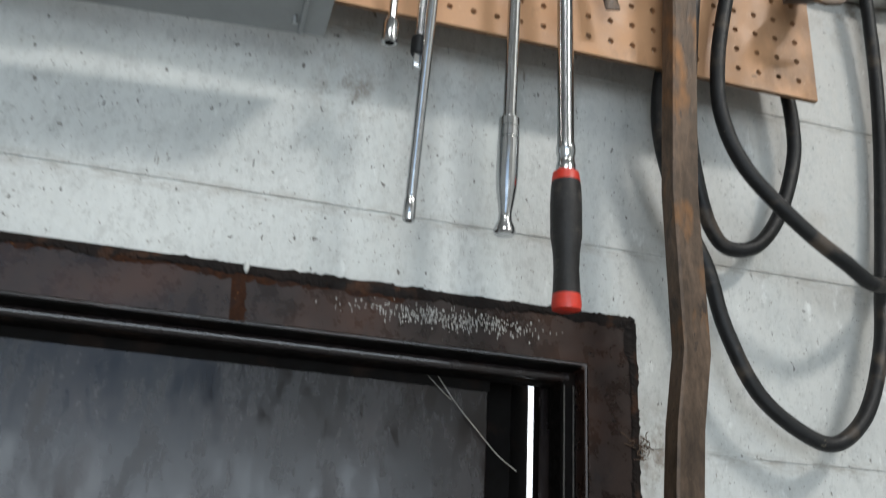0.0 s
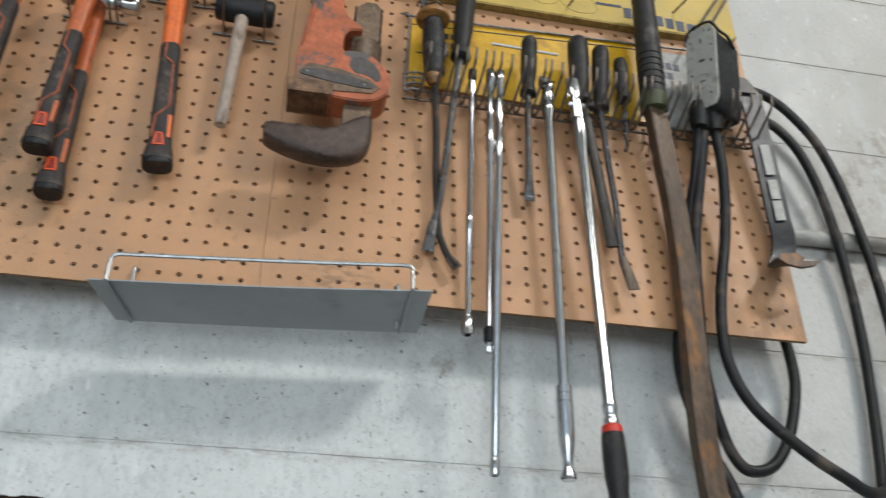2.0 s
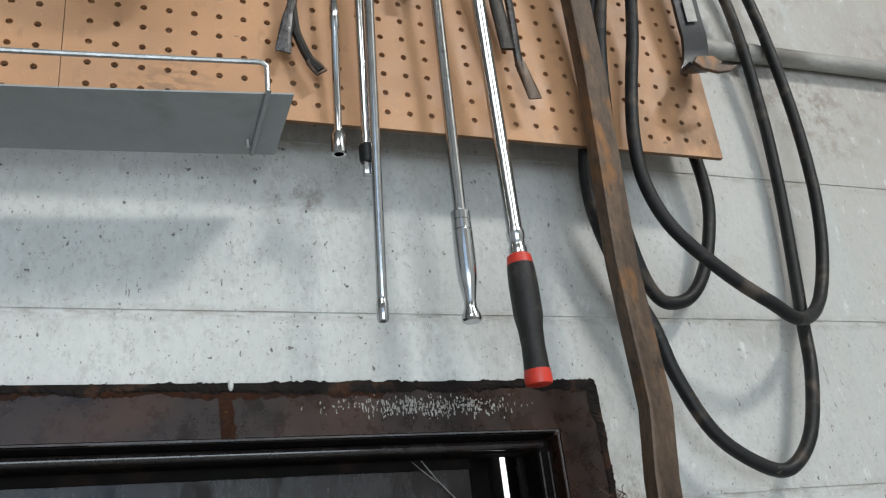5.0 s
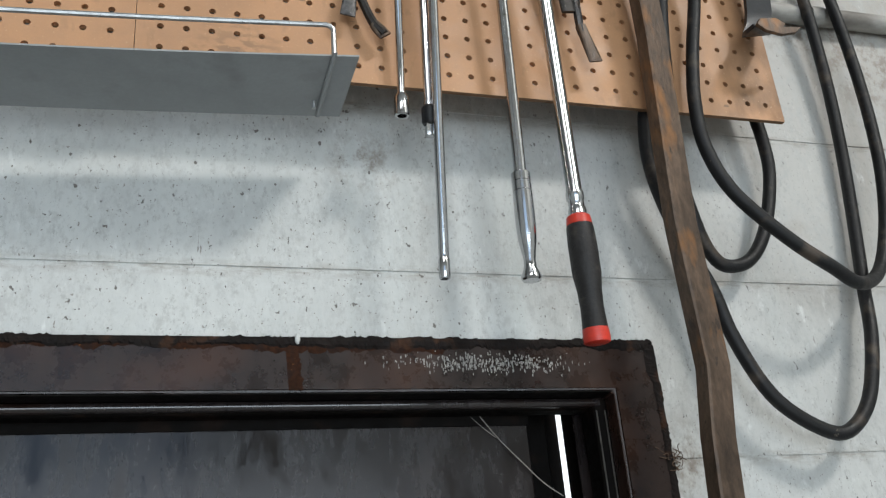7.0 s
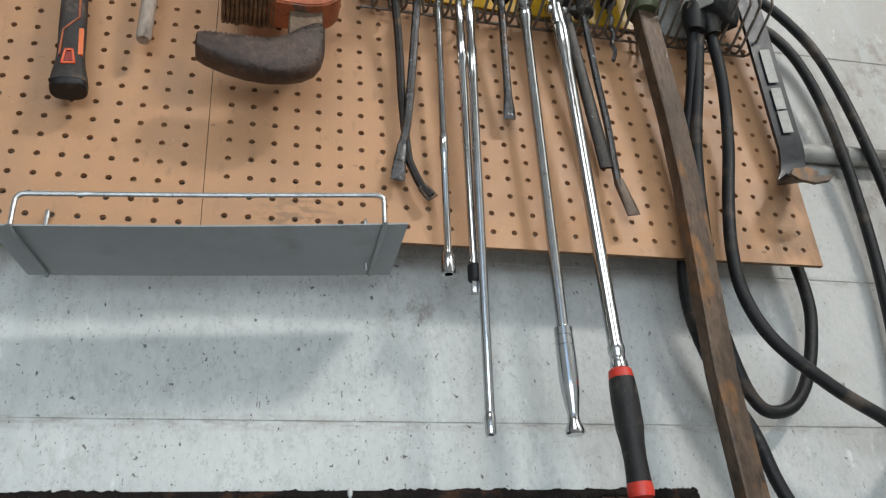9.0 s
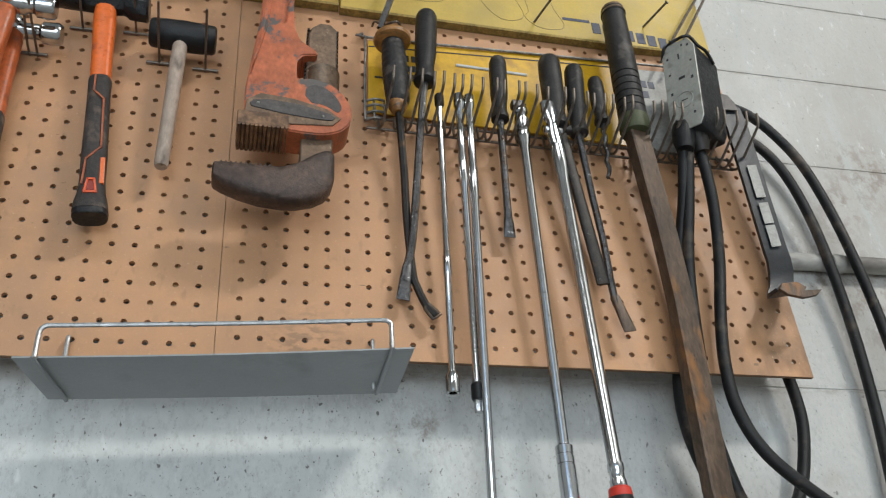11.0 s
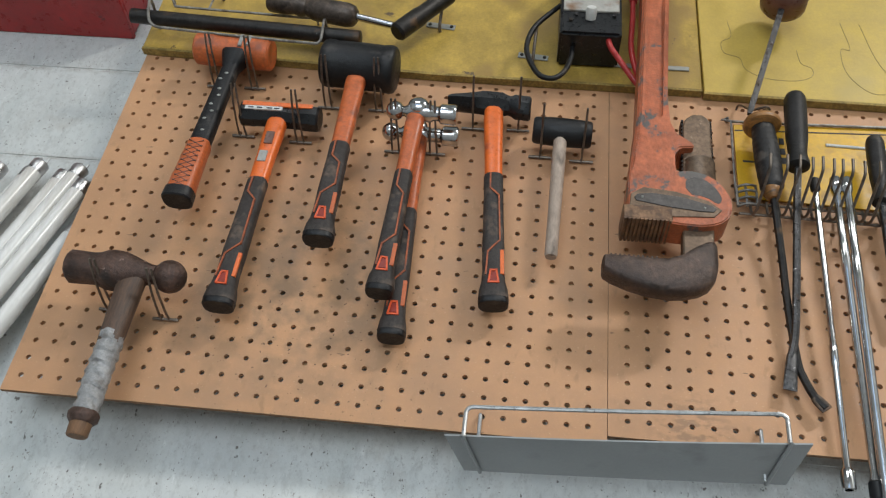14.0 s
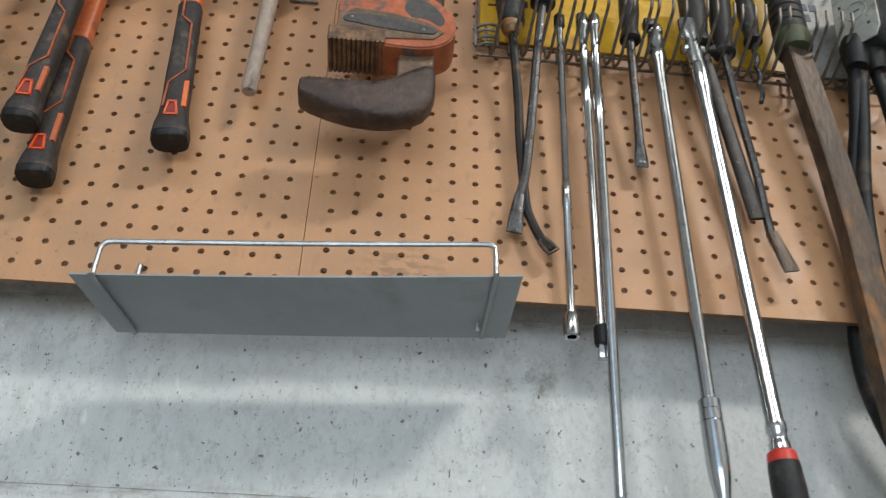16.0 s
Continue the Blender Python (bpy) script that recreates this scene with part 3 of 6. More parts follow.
ragged(door, "ragged_caulk", CAULK, "ragged dark rusty joint round the frame", (DOOR_L, DOOR_R + 0.001), lambda v, w, d: (v, WALL_Y - 0.0006 - d, DOOR_T - 0.002 + w), 0.0030, 0.002, 0.0055, 0.0022, 0.0014)
ragged(door, "ragged_caulk", CAULK, "ragged dark rusty joint round the frame", (1.70, DOOR_T + 0.0015), lambda v, w, d: (DOOR_R - 0.002 + w, WALL_Y - 0.0006 - d, v), 0.0030, 0.002, 0.0060, 0.0022, 0.0016)
ragged(head_bar, "rust_crust", CAULK, "dark crust along the header's top", (DOOR_L + 0.06, DOOR_R - 0.004), lambda v, w, d: (v, Y0 - 0.0003 - d, DOOR_T - 0.0035 - w), 0.0014, 0.004, 0.0085, 0.0025, 0.0015)
ragged(head_bar, "rust_crust", RUSTRUN, "brown rust creeping down the header", (DOOR_L + 0.06, 0.30), lambda v, w, d: (v, Y0 - 0.0001 - d, DOOR_T - 0.0060 - w), 0.0004, 0.003, 0.0105, 0.003, 0.0022)
ragged(head_bar, "rust_crust", CAULK, "dark crust along the frame's outer edge", (1.70, DOOR_T - 0.004), lambda v, w, d: (DOOR_R - 0.0035 - w, Y0 - 0.0003 - d, v), 0.0014, 0.004, 0.0100, 0.0025, 0.0016)
ragged(head_bar, "rust_run", RUSTRUN, "brown rust run below a chipped spot", (IN_T + 0.002, DOOR_T - 0.006), lambda v, w, d: (0.1375 - (v - IN_T) * 0.06 + w, Y0 - 0.0001 - d, v), 0.0003, 0.006, 0.0115, 0.0025, 0.0018)
part("paint_drip", ball((0.1425, WALL_Y - 0.0055, DOOR_T - 0.002), 0.0034, None, (0.8, 0.6, 1.7)), WALL, head_bar, "white drip of wall paint")
bm = bmesh.new()
for i in range(26):
    p = Vector((DOOR_R + 0.004 + rng.gauss(0, 0.006), WALL_Y - 0.004, 1.990 + rng.gauss(0, 0.005)))
    q = p + Vector((rng.gauss(0, 0.006), -abs(rng.gauss(0, 0.004)), rng.gauss(0, 0.006)))
    tube([p, (p + q) / 2 + Vector((rng.gauss(0, 0.002), 0, rng.gauss(0, 0.002))), q], 0.0005, 5, 3, bm)
tagged(part("dirt_clump", bm, FLUFF, door, "brown fluff caught at the frame's edge"), kind="stuff")
web = thing("cobweb", (0.36, 0.13, 2.04), "dusty grey cobweb thread hanging in the door corner", "cobweb")
part("thread", tube([(0.345, 0.129, 2.052), (0.365, 0.127, 2.025), (0.392, 0.127, 1.996), (0.412, 0.127, 1.976), (0.432, 0.127, 1.962)], 0.0006, 5, bm=None), COBWEB, web)
part("thread", tube([(0.335, 0.129, 2.05), (0.352, 0.127, 2.034), (0.362, 0.127, 2.026)], 0.0004, 5), COBWEB, web)


# ---- pegboards ----
def pegboard(name, x0, x1, z0, z1, first, cols, rows, label):
    """Perforated hardboard with real holes. first: the lowest hole nearest x0."""
    pitch, r, thick, n = 0.0254, 0.0036, 0.006, 8
    xs = [first[0] - pitch / 2 + i * pitch for i in range(cols + 1)]
    zs = [first[1] - pitch / 2 + i * pitch for i in range(rows + 1)]
    xs[0], xs[-1], zs[0], zs[-1] = x0, x1, z0, z1
    verts, faces, corner = [], [], {}

    def vert(p):
        verts.append(p)
        return len(verts) - 1

    for i, x in enumerate(xs):
        for j, z in enumerate(zs):
            corner[i, j] = vert((x, 0, z))
    for i in range(cols):
        for j in range(rows):
            cx, cz = first[0] + i * pitch, first[1] + j * pitch
            ring = [vert((cx + r * math.cos(math.pi / 8 + k * math.pi / 4), 0, cz + r * math.sin(math.pi / 8 + k * math.pi / 4))) for k in range(n)]
            back = [vert((cx + r * math.cos(math.pi / 8 + k * math.pi / 4), thick, cz + r * math.sin(math.pi / 8 + k * math.pi / 4))) for k in range(n)]
            a, b, c, d = corner[i + 1, j + 1], corner[i, j + 1], corner[i, j], corner[i + 1, j]
            faces += [(a, b, ring[2], ring[1]), (b, c, ring[4], ring[3]), (c, d, ring[6], ring[5]), (d, a, ring[0], ring[7])]
            faces += [(a, ring[1], ring[0]), (b, ring[3], ring[2]), (c, ring[5], ring[4]), (d, ring[7], ring[6])]
            faces += [(ring[k], ring[(k + 1) % n], back[(k + 1) % n], back[k]) for k in range(n)]
    e = [vert(p) for p in ((x0, thick, z0), (x1, thick, z0), (x1, thick, z1), (x0, thick, z1))]
    f = [corner[0, 0], corner[cols, 0], corner[cols, rows], corner[0, rows]]
    hard = [(f[k], f[(k + 1) % 4], e[(k + 1) % 4], e[k]) for k in range(4)]
    me = bpy.data.meshes.new("panel")
    me.from_pydata(verts, [], faces + hard)
    me.materials.append(BOARD)
    me.materials.append(BOARD_EDGE)
    for p in me.polygons[len(faces):]:
        p.material_index = 1
    me.update()
    ob = thing(name, (x0, 0, z0), label, "pegboard", "pegboards on the wall")
    panel = new("panel", me)
    panel.parent = ob
    panel.location = -Vector((x0, 0, z0))
    ORIGIN[panel.name] = Vector((0, 0, 0))
    for x in (x0 + 0.03, (x0 + x1) / 2, x1 - 0.06):
        part("batten", box(x - 0.019, x + 0.019, thick + 0.0005, WALL_Y - 0.0005, z0 + 0.06, z1 - 0.02, 0.001), RAWWOOD, ob)
    return ob


pegboard("pegboard", -0.0236, 0.7335, 2.3785, 3.02, (0.0, 2.4), 29, 24, "tan perforated hardboard panel full of hanging tools, dirty at its corner")
pegboard("pegboard", -0.7775, -0.0243, 2.3665, 3.02, (-0.7585, 2.3885), 29, 25, "tan perforated hardboard panel with hammers, oil-flecked")


# ---- painted boards above ----
def painted_board(outline, material, label):
    ob = thing("painted_board", (outline[0][0], -0.006, outline[0][1]), label, "board", "painted plywood boards")
    part("panel", plate(outline, -0.003, -0.014, 0.0012, 1), material, ob)
    cx = [p[0] for p in outline]
    low = [q for q in outline if q[1] < 3.0]
    part("edge", plate([(x, z - 0.0004) for x, z in low] + [(x, z + 0.0045) for x, z in low[::-1]], -0.0015, -0.0146), PLYEDGE, ob, "dark worn bottom edge", smooth=False)
    part("batten", box(min(cx) + 0.05, max(cx) - 0.05, -0.002, WALL_Y, 3.10, 3.16), RAWWOOD, ob)
    return ob


painted_board([(-0.782, 2.978), (-0.30, 2.957), (0.116, 2.955), (0.118, 3.62), (-0.79, 3.62)], YELLOWOLD, "worn yellow-painted plywood board with tools above the hammers")
right_board = painted_board([(0.1185, 2.950), (0.40, 2.946), (0.60, 2.944), (0.716, 2.947), (0.725, 2.957), (0.735, 3.62), (0.1205, 3.62)], YELLOW, "yellow-painted plywood tool board with drawn tool outlines")


def outline_mark(pts, parent):
    bm = tube([(x, -0.0142, z) for x, z in pts], 0.00045, 5, 5)
    part("drawn_outline", bm, PENCIL, parent)


outline_mark([(0.165, 3.12), (0.168, 3.085), (0.152, 3.07), (0.155, 3.045), (0.178, 3.035), (0.185, 3.01), (0.215, 2.992), (0.26, 2.99), (0.285, 3.002), (0.287, 3.02), (0.272, 3.03), (0.268, 3.06)], right_board)
outline_mark([(0.345, 3.13), (0.352, 3.07), (0.338, 3.068), (0.336, 3.03), (0.345, 3.0), (0.37, 2.972), (0.40, 2.975), (0.408, 2.995), (0.388, 3.05), (0.375, 3.13)], right_board)
outline_mark([(0.41, 3.05), (0.418, 3.0), (0.41, 2.985), (0.428, 2.965), (0.455, 2.962), (0.475, 2.975), (0.46, 3.02), (0.468, 3.07)], right_board)
x = 0.474
for wid, tall in ((0.046, 0.006), (0.016, 0.024), (0.016, 0.024), (0.017, 0.024), (0.016, 0.024), (0.016, 0.024), (0.017, 0.024), (0.016, 0.024), (0.015, 0.024)):
    z = 2.986 - (x - 0.48) * 0.14
    if tall > 0.01:
        bm = box(x, x + wid * 0.88, -0.0146, -0.0139, z - tall * 0.6, z + tall * 0.4)
    else:
        bm = box(x, x + wid, -0.0146, -0.0139, z + 0.001, z + 0.001 + tall)
    part("print", bm, BLUEPRINT, right_board, "faded dark blue block print", smooth=False)
    x += wid + 0.0025


# ---- hooks ----
def peg_hook(x, z, reach=0.098, rise=0.016, prongs=(-0.005, 0.005), kind_text="double-prong"):
    ob = thing("peg_hook", (x, 0, z), "dull steel %s wire hook in the pegboard" % kind_text, "hook", "wire hooks in the pegboard", far=True)
    part("crossbar", tube([(x - 0.017, -0.004, z), (x + 0.017, -0.004, z)], 0.0022, 8, 1), WIRE, ob)
    for dx in prongs:
        part("prong", tube([(x + dx, 0.004, z + 0.001), (x + dx, -0.02, z), (x + dx * 0.8, -0.06, z + rise * 0.35), (x + dx * 0.6, -reach, z + rise)], 0.0016, 8, 4), WIRE, ob)
    return ob


HOOKS = ((-0.556, 2.803), (-0.467, 2.797), (-0.438, 2.872), (-0.359, 2.872), (-0.322, 2.790), (-0.266, 2.790), (-0.622, 2.905), (-0.562, 2.905), (-0.655, 2.484), (-0.580, 2.476))
first_hook = peg_hook(*HOOKS[0])
for x, z in HOOKS[1:]:
    copy_thing(first_hook, Matrix.Translation(Vector((x, 0, z)) + moved(x)))

SINGLES = ((-0.213, 2.845), (-0.145, 2.847), (-0.110, 2.796), (-0.050, 2.792))
single_hook = peg_hook(*SINGLES[0], prongs=(0.0,), kind_text="single-prong")
for x, z in SINGLES[1:]:
    copy_thing(single_hook, Matrix.Translation(Vector((x, 0, z)) + moved(x)))


# ---- hammers ----
def on(a, b, s, du=0.0, dv=0.0):
    u, v, w = axes(a, b)
    return Vector(a) + w * s + u * du + v * dv


def ribbon(a, b, pts, wide, deep, material, name, parent, label=""):
    """A raised strip on a handle's front; pts rows (metres along, side shift)."""
    bm = bmesh.new()
    u, v, w = axes(a, b)
    for (s0, d0), (s1, d1) in zip(pts, pts[1:]):
        p0, p1 = on(a, b, s0, d0, deep), on(a, b, s1, d1, deep)
        along = (p1 - p0).normalized()
        side = along.cross(v).normalized() * wide / 2
        ext = along * wide * 0.35
        base = [p0 - side - ext, p1 - side + ext, p1 + side + ext, p0 + side - ext]
        lo = [bm.verts.new(q - v * 0.004) for q in base]
        hi = [bm.verts.new(q) for q in base]
        bm.faces.new(hi)
        for k in range(4):
            bm.faces.new((lo[k], lo[(k + 1) % 4], hi[(k + 1) % 4], hi[k]))
    return part(name, bm, material, parent, label, smooth=False)


def modern_handle(ob, a, b, neck, material=ORANGE, wide=1.0):
    """Orange glass-fibre shaft with a dark grey grip, orange inlays and a flared end. neck: metres of bare orange."""
    L = length(a, b)
    k = wide
    part("shaft", rod(a, b, [(-0.012, 0.0105 * k, 0.009), (0.0, 0.0135 * k, 0.0105), (0.02, 0.0145 * k, 0.011), (neck * 0.6, 0.0130 * k, 0.0105), (neck + 0.012, 0.0125 * k, 0.0105)], 18, 2.8), material, ob, "bare orange shaft")
    grip = part("grip", rod(a, b, [(neck, 0.0122 * k, 0.0108), (neck + 0.004, 0.0138 * k, 0.0122), (neck + 0.03, 0.0136 * k, 0.0128), (L * 0.60, 0.0140 * k, 0.0132), (L * 0.74, 0.0148 * k, 0.0138), (L * 0.84, 0.0144 * k, 0.0134), (L * 0.90, 0.0158 * k, 0.0142), (L - 0.022, 0.0186 * k, 0.0155), (L - 0.008, 0.0200 * k, 0.0163)], 18, 2.8), GREYGRIP, ob, "dark grey rubber grip")
    part("butt", rod(a, b, [(L - 0.010, 0.0192 * k, 0.0156), (L - 0.007, 0.0197 * k, 0.0161), (L - 0.0015, 0.0194 * k, 0.0158), (L, 0.0180 * k, 0.0145)], 18, 2.8), BLACK, ob, "black rubber butt")
    d = 0.0131
    ribbon(a, b, [(neck + 0.004, -0.004 * k), (neck + 0.030, -0.0045 * k), (neck + 0.043, 0.0075 * k), (L * 0.72, 0.0085 * k), (L * 0.775, -0.0075 * k), (L * 0.88, -0.010 * k)], 0.0021, d + 0.0016, INLAY, "inlay", grip)
    ribbon(a, b, [(L * 0.77, 0.0112 * k), (L * 0.87, 0.0114 * k)], 0.005, d - 0.0005, material, "inlay", grip)
    z0, z1 = L - 0.044, L - 0.030
    bm = loft([[on(a, b, z0, s * 0.0024, q) for s, q in ((-1, 0.010), (1, 0.010), (1, 0.0152), (-1, 0.0152))], [on(a, b, z1, s * 0.0046, q) for s, q in ((-1, 0.010), (1, 0.010), (1, 0.0160), (-1, 0.0160))]])
    part("badge", bm, REDDARK, grip, "dark red badge", smooth=False)
    ribbon(a, b, [(z0 - 0.002, -0.0036), (z0 - 0.002, 0.0036), (z1 + 0.002, 0.0064), (z1 + 0.002, -0.0064), (z0 - 0.002, -0.0036)], 0.0024, 0.0162, BADGE, "badge_rim", grip)


HG = "hammers on the pegboard"
# old hammer with taped handle
ob = thing("old_hammer", (-0.62, -0.06, 2.29), "rusty old ball-peen sledge hammer with a tape-wrapped wooden handle", "hammer", HG, far=True)
hl, hr, hz, hy = -0.702, -0.545, 2.512, -0.058
bm = rod((hl, hy, hz), (hr, hy, hz - 0.004), [(0, 0.019, 0.020), (0.003, 0.0215), (0.034, 0.0205), (0.042, 0.0215), (0.052, 0.0255, 0.025), (0.062, 0.0268, 0.026), (0.074, 0.0255, 0.025), (0.090, 0.0195), (0.102, 0.0150), (0.110, 0.0125), (0.116, 0.0125)], 12, 2.3)
head = part("head", bm, RUSTHEAD, ob, "rusty brown steel head")
part("peen", ball((hr - 0.023, hy, hz - 0.004), 0.0215), RUSTHEAD, head)
a, b = (-0.615, hy, 2.502), (-0.616, -0.05, 2.287)
L = length(a, b)
part("handle", rod(a, b, [(0, 0.0185, 0.013), (0.03, 0.0172, 0.014), (0.095, 0.0148, 0.013)], 16, 2.4), BAREWOOD, ob, "bare brown wooden handle top")
u, v, w = axes(a, b)
rng = random.Random(2)
rings = []
for i in range(36):
    d = 0.082 + i * 0.0030
    lap = 0.0016 * (i % 5) / 4
    ring = []
    for k in range(22):
        t = 2 * math.pi * k / 22
        r = 1 + 0.07 * math.sin(3 * t + i * 0.8) * math.sin(i * 0.55) + rng.uniform(-0.035, 0.035)
        ring.append(Vector(a) + w * (d + 0.004 * math.cos(t + 0.6)) + u * math.cos(t) * (0.0146 + lap) * r + v * math.sin(t) * (0.0136 + lap) * r)
    rings.append(ring)
part("tape", loft(rings), TAPE, ob, "loose crumpled grey cloth tape wrapping")
part("collar", rod(a, b, [(0.184, 0.016, 0.0145), (0.188, 0.0185, 0.0165), (0.194, 0.0180, 0.016), (0.199, 0.0140, 0.0125)], 16, 2.2), RUSTHEAD, ob)
part("handle_end", rod(a, b, [(0.196, 0.0135, 0.012), (L - 0.002, 0.0130, 0.0115), (L, 0.0115, 0.010)], 14), OLDWOOD, ob, "sawn wooden handle end")

# dead-blow mallet
ob = thing("dead_blow_mallet", (-0.59, -0.05, 2.63), "orange dead-blow mallet with black and orange textured handle", "hammer", HG, far=True)
head = part("head", rod((-0.655, -0.047, 2.944), (-0.533, -0.047, 2.937), [(0, 0.022), (0.003, 0.0255), (0.028, 0.0262), (0.040, 0.0245), (0.080, 0.0245), (0.092, 0.0262), (0.119, 0.0255), (0.122, 0.022)], 22), ORANGE_DIRTY, ob, "scuffed orange plastic head")
part("scuff", box(-0.582, -0.576, -0.0735, -0.069, 2.927, 2.952, 0.001), WHITECARD, head)
part("scuff", box(-0.569, -0.563, -0.0735, -0.069, 2.929, 2.951, 0.001), WHITECARD, head)
a, b = (-0.588, -0.050, 2.925), (-0.596, -0.056, 2.630)
L = length(a, b)
part("neck", rod(a, b, [(0, 0.022, 0.02), (0.012, 0.018, 0.017), (0.03, 0.0125, 0.012), (0.19, 0.0150, 0.013)], 14, 3.0), BLACK, ob, "black handle neck with studs")
bm = bmesh.new()
for s, side in ((0.050, 0.002), (0.063, -0.004), (0.084, 0.001), (0.098, 0.004), (0.117, -0.002), (0.131, 0.003), (0.147, -0.003), (0.170, 0.001)):
    ball(on(a, b, s, side, 0.0122), 0.0026, bm, (1.2, 0.5, 0.8))
tagged(part("stud", bm, PALESTEEL, ob), kind="stuff")
part("grip", rod(a, b, [(0.186, 0.0150, 0.0132), (0.19, 0.0165, 0.0142), (0.24, 0.0178, 0.015), (L - 0.016, 0.0195, 0.016)], 16, 3.0), ORANGE_DIRTY, ob, "orange diamond-textured grip")
for i in range(9):
    s = 0.192 + i * 0.0095
    ribbon(a, b, [(s, -0.0105), (s + 0.011, 0.0105)], 0.0011, 0.0147 + i * 0.00016, BROWN, "groove", ob)
    ribbon(a, b, [(s + 0.011, -0.0105), (s, 0.0105)], 0.0011, 0.0146 + i * 0.00016, BROWN, "groove", ob)
part("butt", rod(a, b, [(L - 0.018, 0.0205, 0.017), (L - 0.002, 0.0212, 0.0175), (L, 0.019, 0.0155)], 16, 3.0), BLACK, ob, "black butt cap")

# drilling hammer
ob = thing("drilling_hammer", (-0.5, -0.04, 2.478), "black drilling hammer with orange label and grey-orange handle", "hammer", HG, far=True)
head = part("head", rod((-0.556, -0.036, 2.820), (-0.437, -0.036, 2.816), [(0, 0.0165), (0.003, 0.0195), (0.022, 0.0198), (0.026, 0.0185), (0.094, 0.0185), (0.098, 0.0198), (0.117, 0.0195), (0.120, 0.0165)], 8, turn=0.0), BLACKGLOSS, ob, "black octagonal steel head")
part("label", box(-0.551, -0.446, -0.0556, -0.0500, 2.8192, 2.8270), ORANGE, head, "orange paper label", smooth=False)
part("label", box(-0.546, -0.490, -0.0556, -0.0520, 2.8118, 2.8186), SILVERLABEL, head, "silver label with dark print", smooth=False)
for x in (-0.541, -0.528, -0.513, -0.502):
    part("print", box(x, x + 0.008, -0.0560, -0.0552, 2.8136, 2.8160), DARKPRINT, head, "dark bar of print", smooth=False)
a, b = (-0.498, -0.037, 2.812), (-0.503, -0.040, 2.478)
modern_handle(ob, a, b, 0.122, ORANGE, 1.05)
part("sticker", turned(box(-0.505, -0.493, -0.0497, -0.0476, 2.752, 2.775, 0.0003), (-0.499, -0.048, 2.76), 0, 0, 0), BROWN, ob, "dark paper sticker", smooth=False)
part("sticker", box(-0.507, -0.495, -0.0497, -0.0476, 2.718, 2.738, 0.0003), WHITECARD, ob, "white barcode sticker", smooth=False)

# big rubber mallet
ob = thing("rubber_mallet", (-0.39, -0.06, 2.577), "large black rubber mallet with grey and orange handle", "hammer", HG, far=True)
part("head", rod((-0.448, -0.055, 2.917), (-0.334, -0.055, 2.909), [(0, 0.031), (0.003, 0.0350), (0.008, 0.0366), (0.018, 0.0362), (0.020, 0.0354), (0.057, 0.0362), (0.094, 0.0354), (0.096, 0.0362), (0.106, 0.0366), (0.111, 0.0350), (0.114, 0.031)], 26), BLACK, ob, "scuffed black rubber head")
modern_handle(ob, (-0.391, -0.058, 2.893), (-0.391, -0.060, 2.577), 0.146, ORANGE_DIRTY, 1.05)


# ball-peen hammers
def ball_peen(x0, x1, y, z, a, b, neck, label):
    ob = thing("ball_peen_hammer", tuple(b), label, "hammer", HG, far=True)
    n = x1 - x0
    head = part("head", rod((x0 + 0.02, y, z), (x1, y, z - 0.002), [(0, 0.007), (0.008, 0.0075), (0.014, 0.0115, 0.0125), (0.045, 0.0135, 0.014), (0.05, 0.0105), (n - 0.046, 0.0105), (n - 0.042, 0.0145), (n - 0.023, 0.0150), (n - 0.02, 0.0130)], 18), CHROME, ob, "polished chrome head")
    part("peen", ball((x0 + 0.0135, y, z), 0.0138), CHROME, head)
    part("eye", ball(((x0 + x1) / 2 - 0.004, y - 0.010, z + 0.004), 0.0150, None, (1, 0.55, 0.9)), CHROME, head)
    modern_handle(ob, a, b, neck, ORANGE_DIRTY, 0.92)


ball_peen(-0.343, -0.230, -0.030, 2.805, (-0.288, -0.030, 2.800), (-0.280, -0.027, 2.459), 0.14, "chrome ball-peen hammer with longer handle, hanging behind another")
ball_peen(-0.334, -0.232, -0.072, 2.808, (-0.290, -0.070, 2.803), (-0.300, -0.055, 2.506), 0.105, "chrome ball-peen hammer hanging in front of another")

# cross-peen hammer
ob = thing("cross_peen_hammer", (-0.157, -0.03, 2.515), "black cross-peen hammer with bright orange and grey handle", "hammer", HG, far=True)
bm = bmesh.new()
secs = []
for x, hz, hy, zc in ((-0.252, 0.004, 0.015, 2.864), (-0.246, 0.0065, 0.0165, 2.865), (-0.215, 0.0145, 0.0175, 2.867), (-0.200, 0.0190, 0.0180, 2.869), (-0.172, 0.0190, 0.0180, 2.868), (-0.162, 0.0155, 0.0155, 2.866), (-0.158, 0.0155, 0.0155, 2.865), (-0.152, 0.0190, 0.0190, 2.864), (-0.131, 0.0190, 0.0190, 2.862), (-0.128, 0.0165, 0.0165, 2.862)):
    ch = 0.35
    secs.append([Vector((x, -0.036 + sy * hy, zc + sz * hz)) for sy, sz in ((1, ch), (ch, 1), (-ch, 1), (-1, ch), (-1, -ch), (-ch, -1), (ch, -1), (1, -ch))])
part("head", loft(secs, bm), BLACKGLOSS, ob, "black-painted wedge-shaped steel head")
modern_handle(ob, (-0.183, -0.036, 2.852), (-0.157, -0.031, 2.515), 0.125, ORANGE, 1.0)

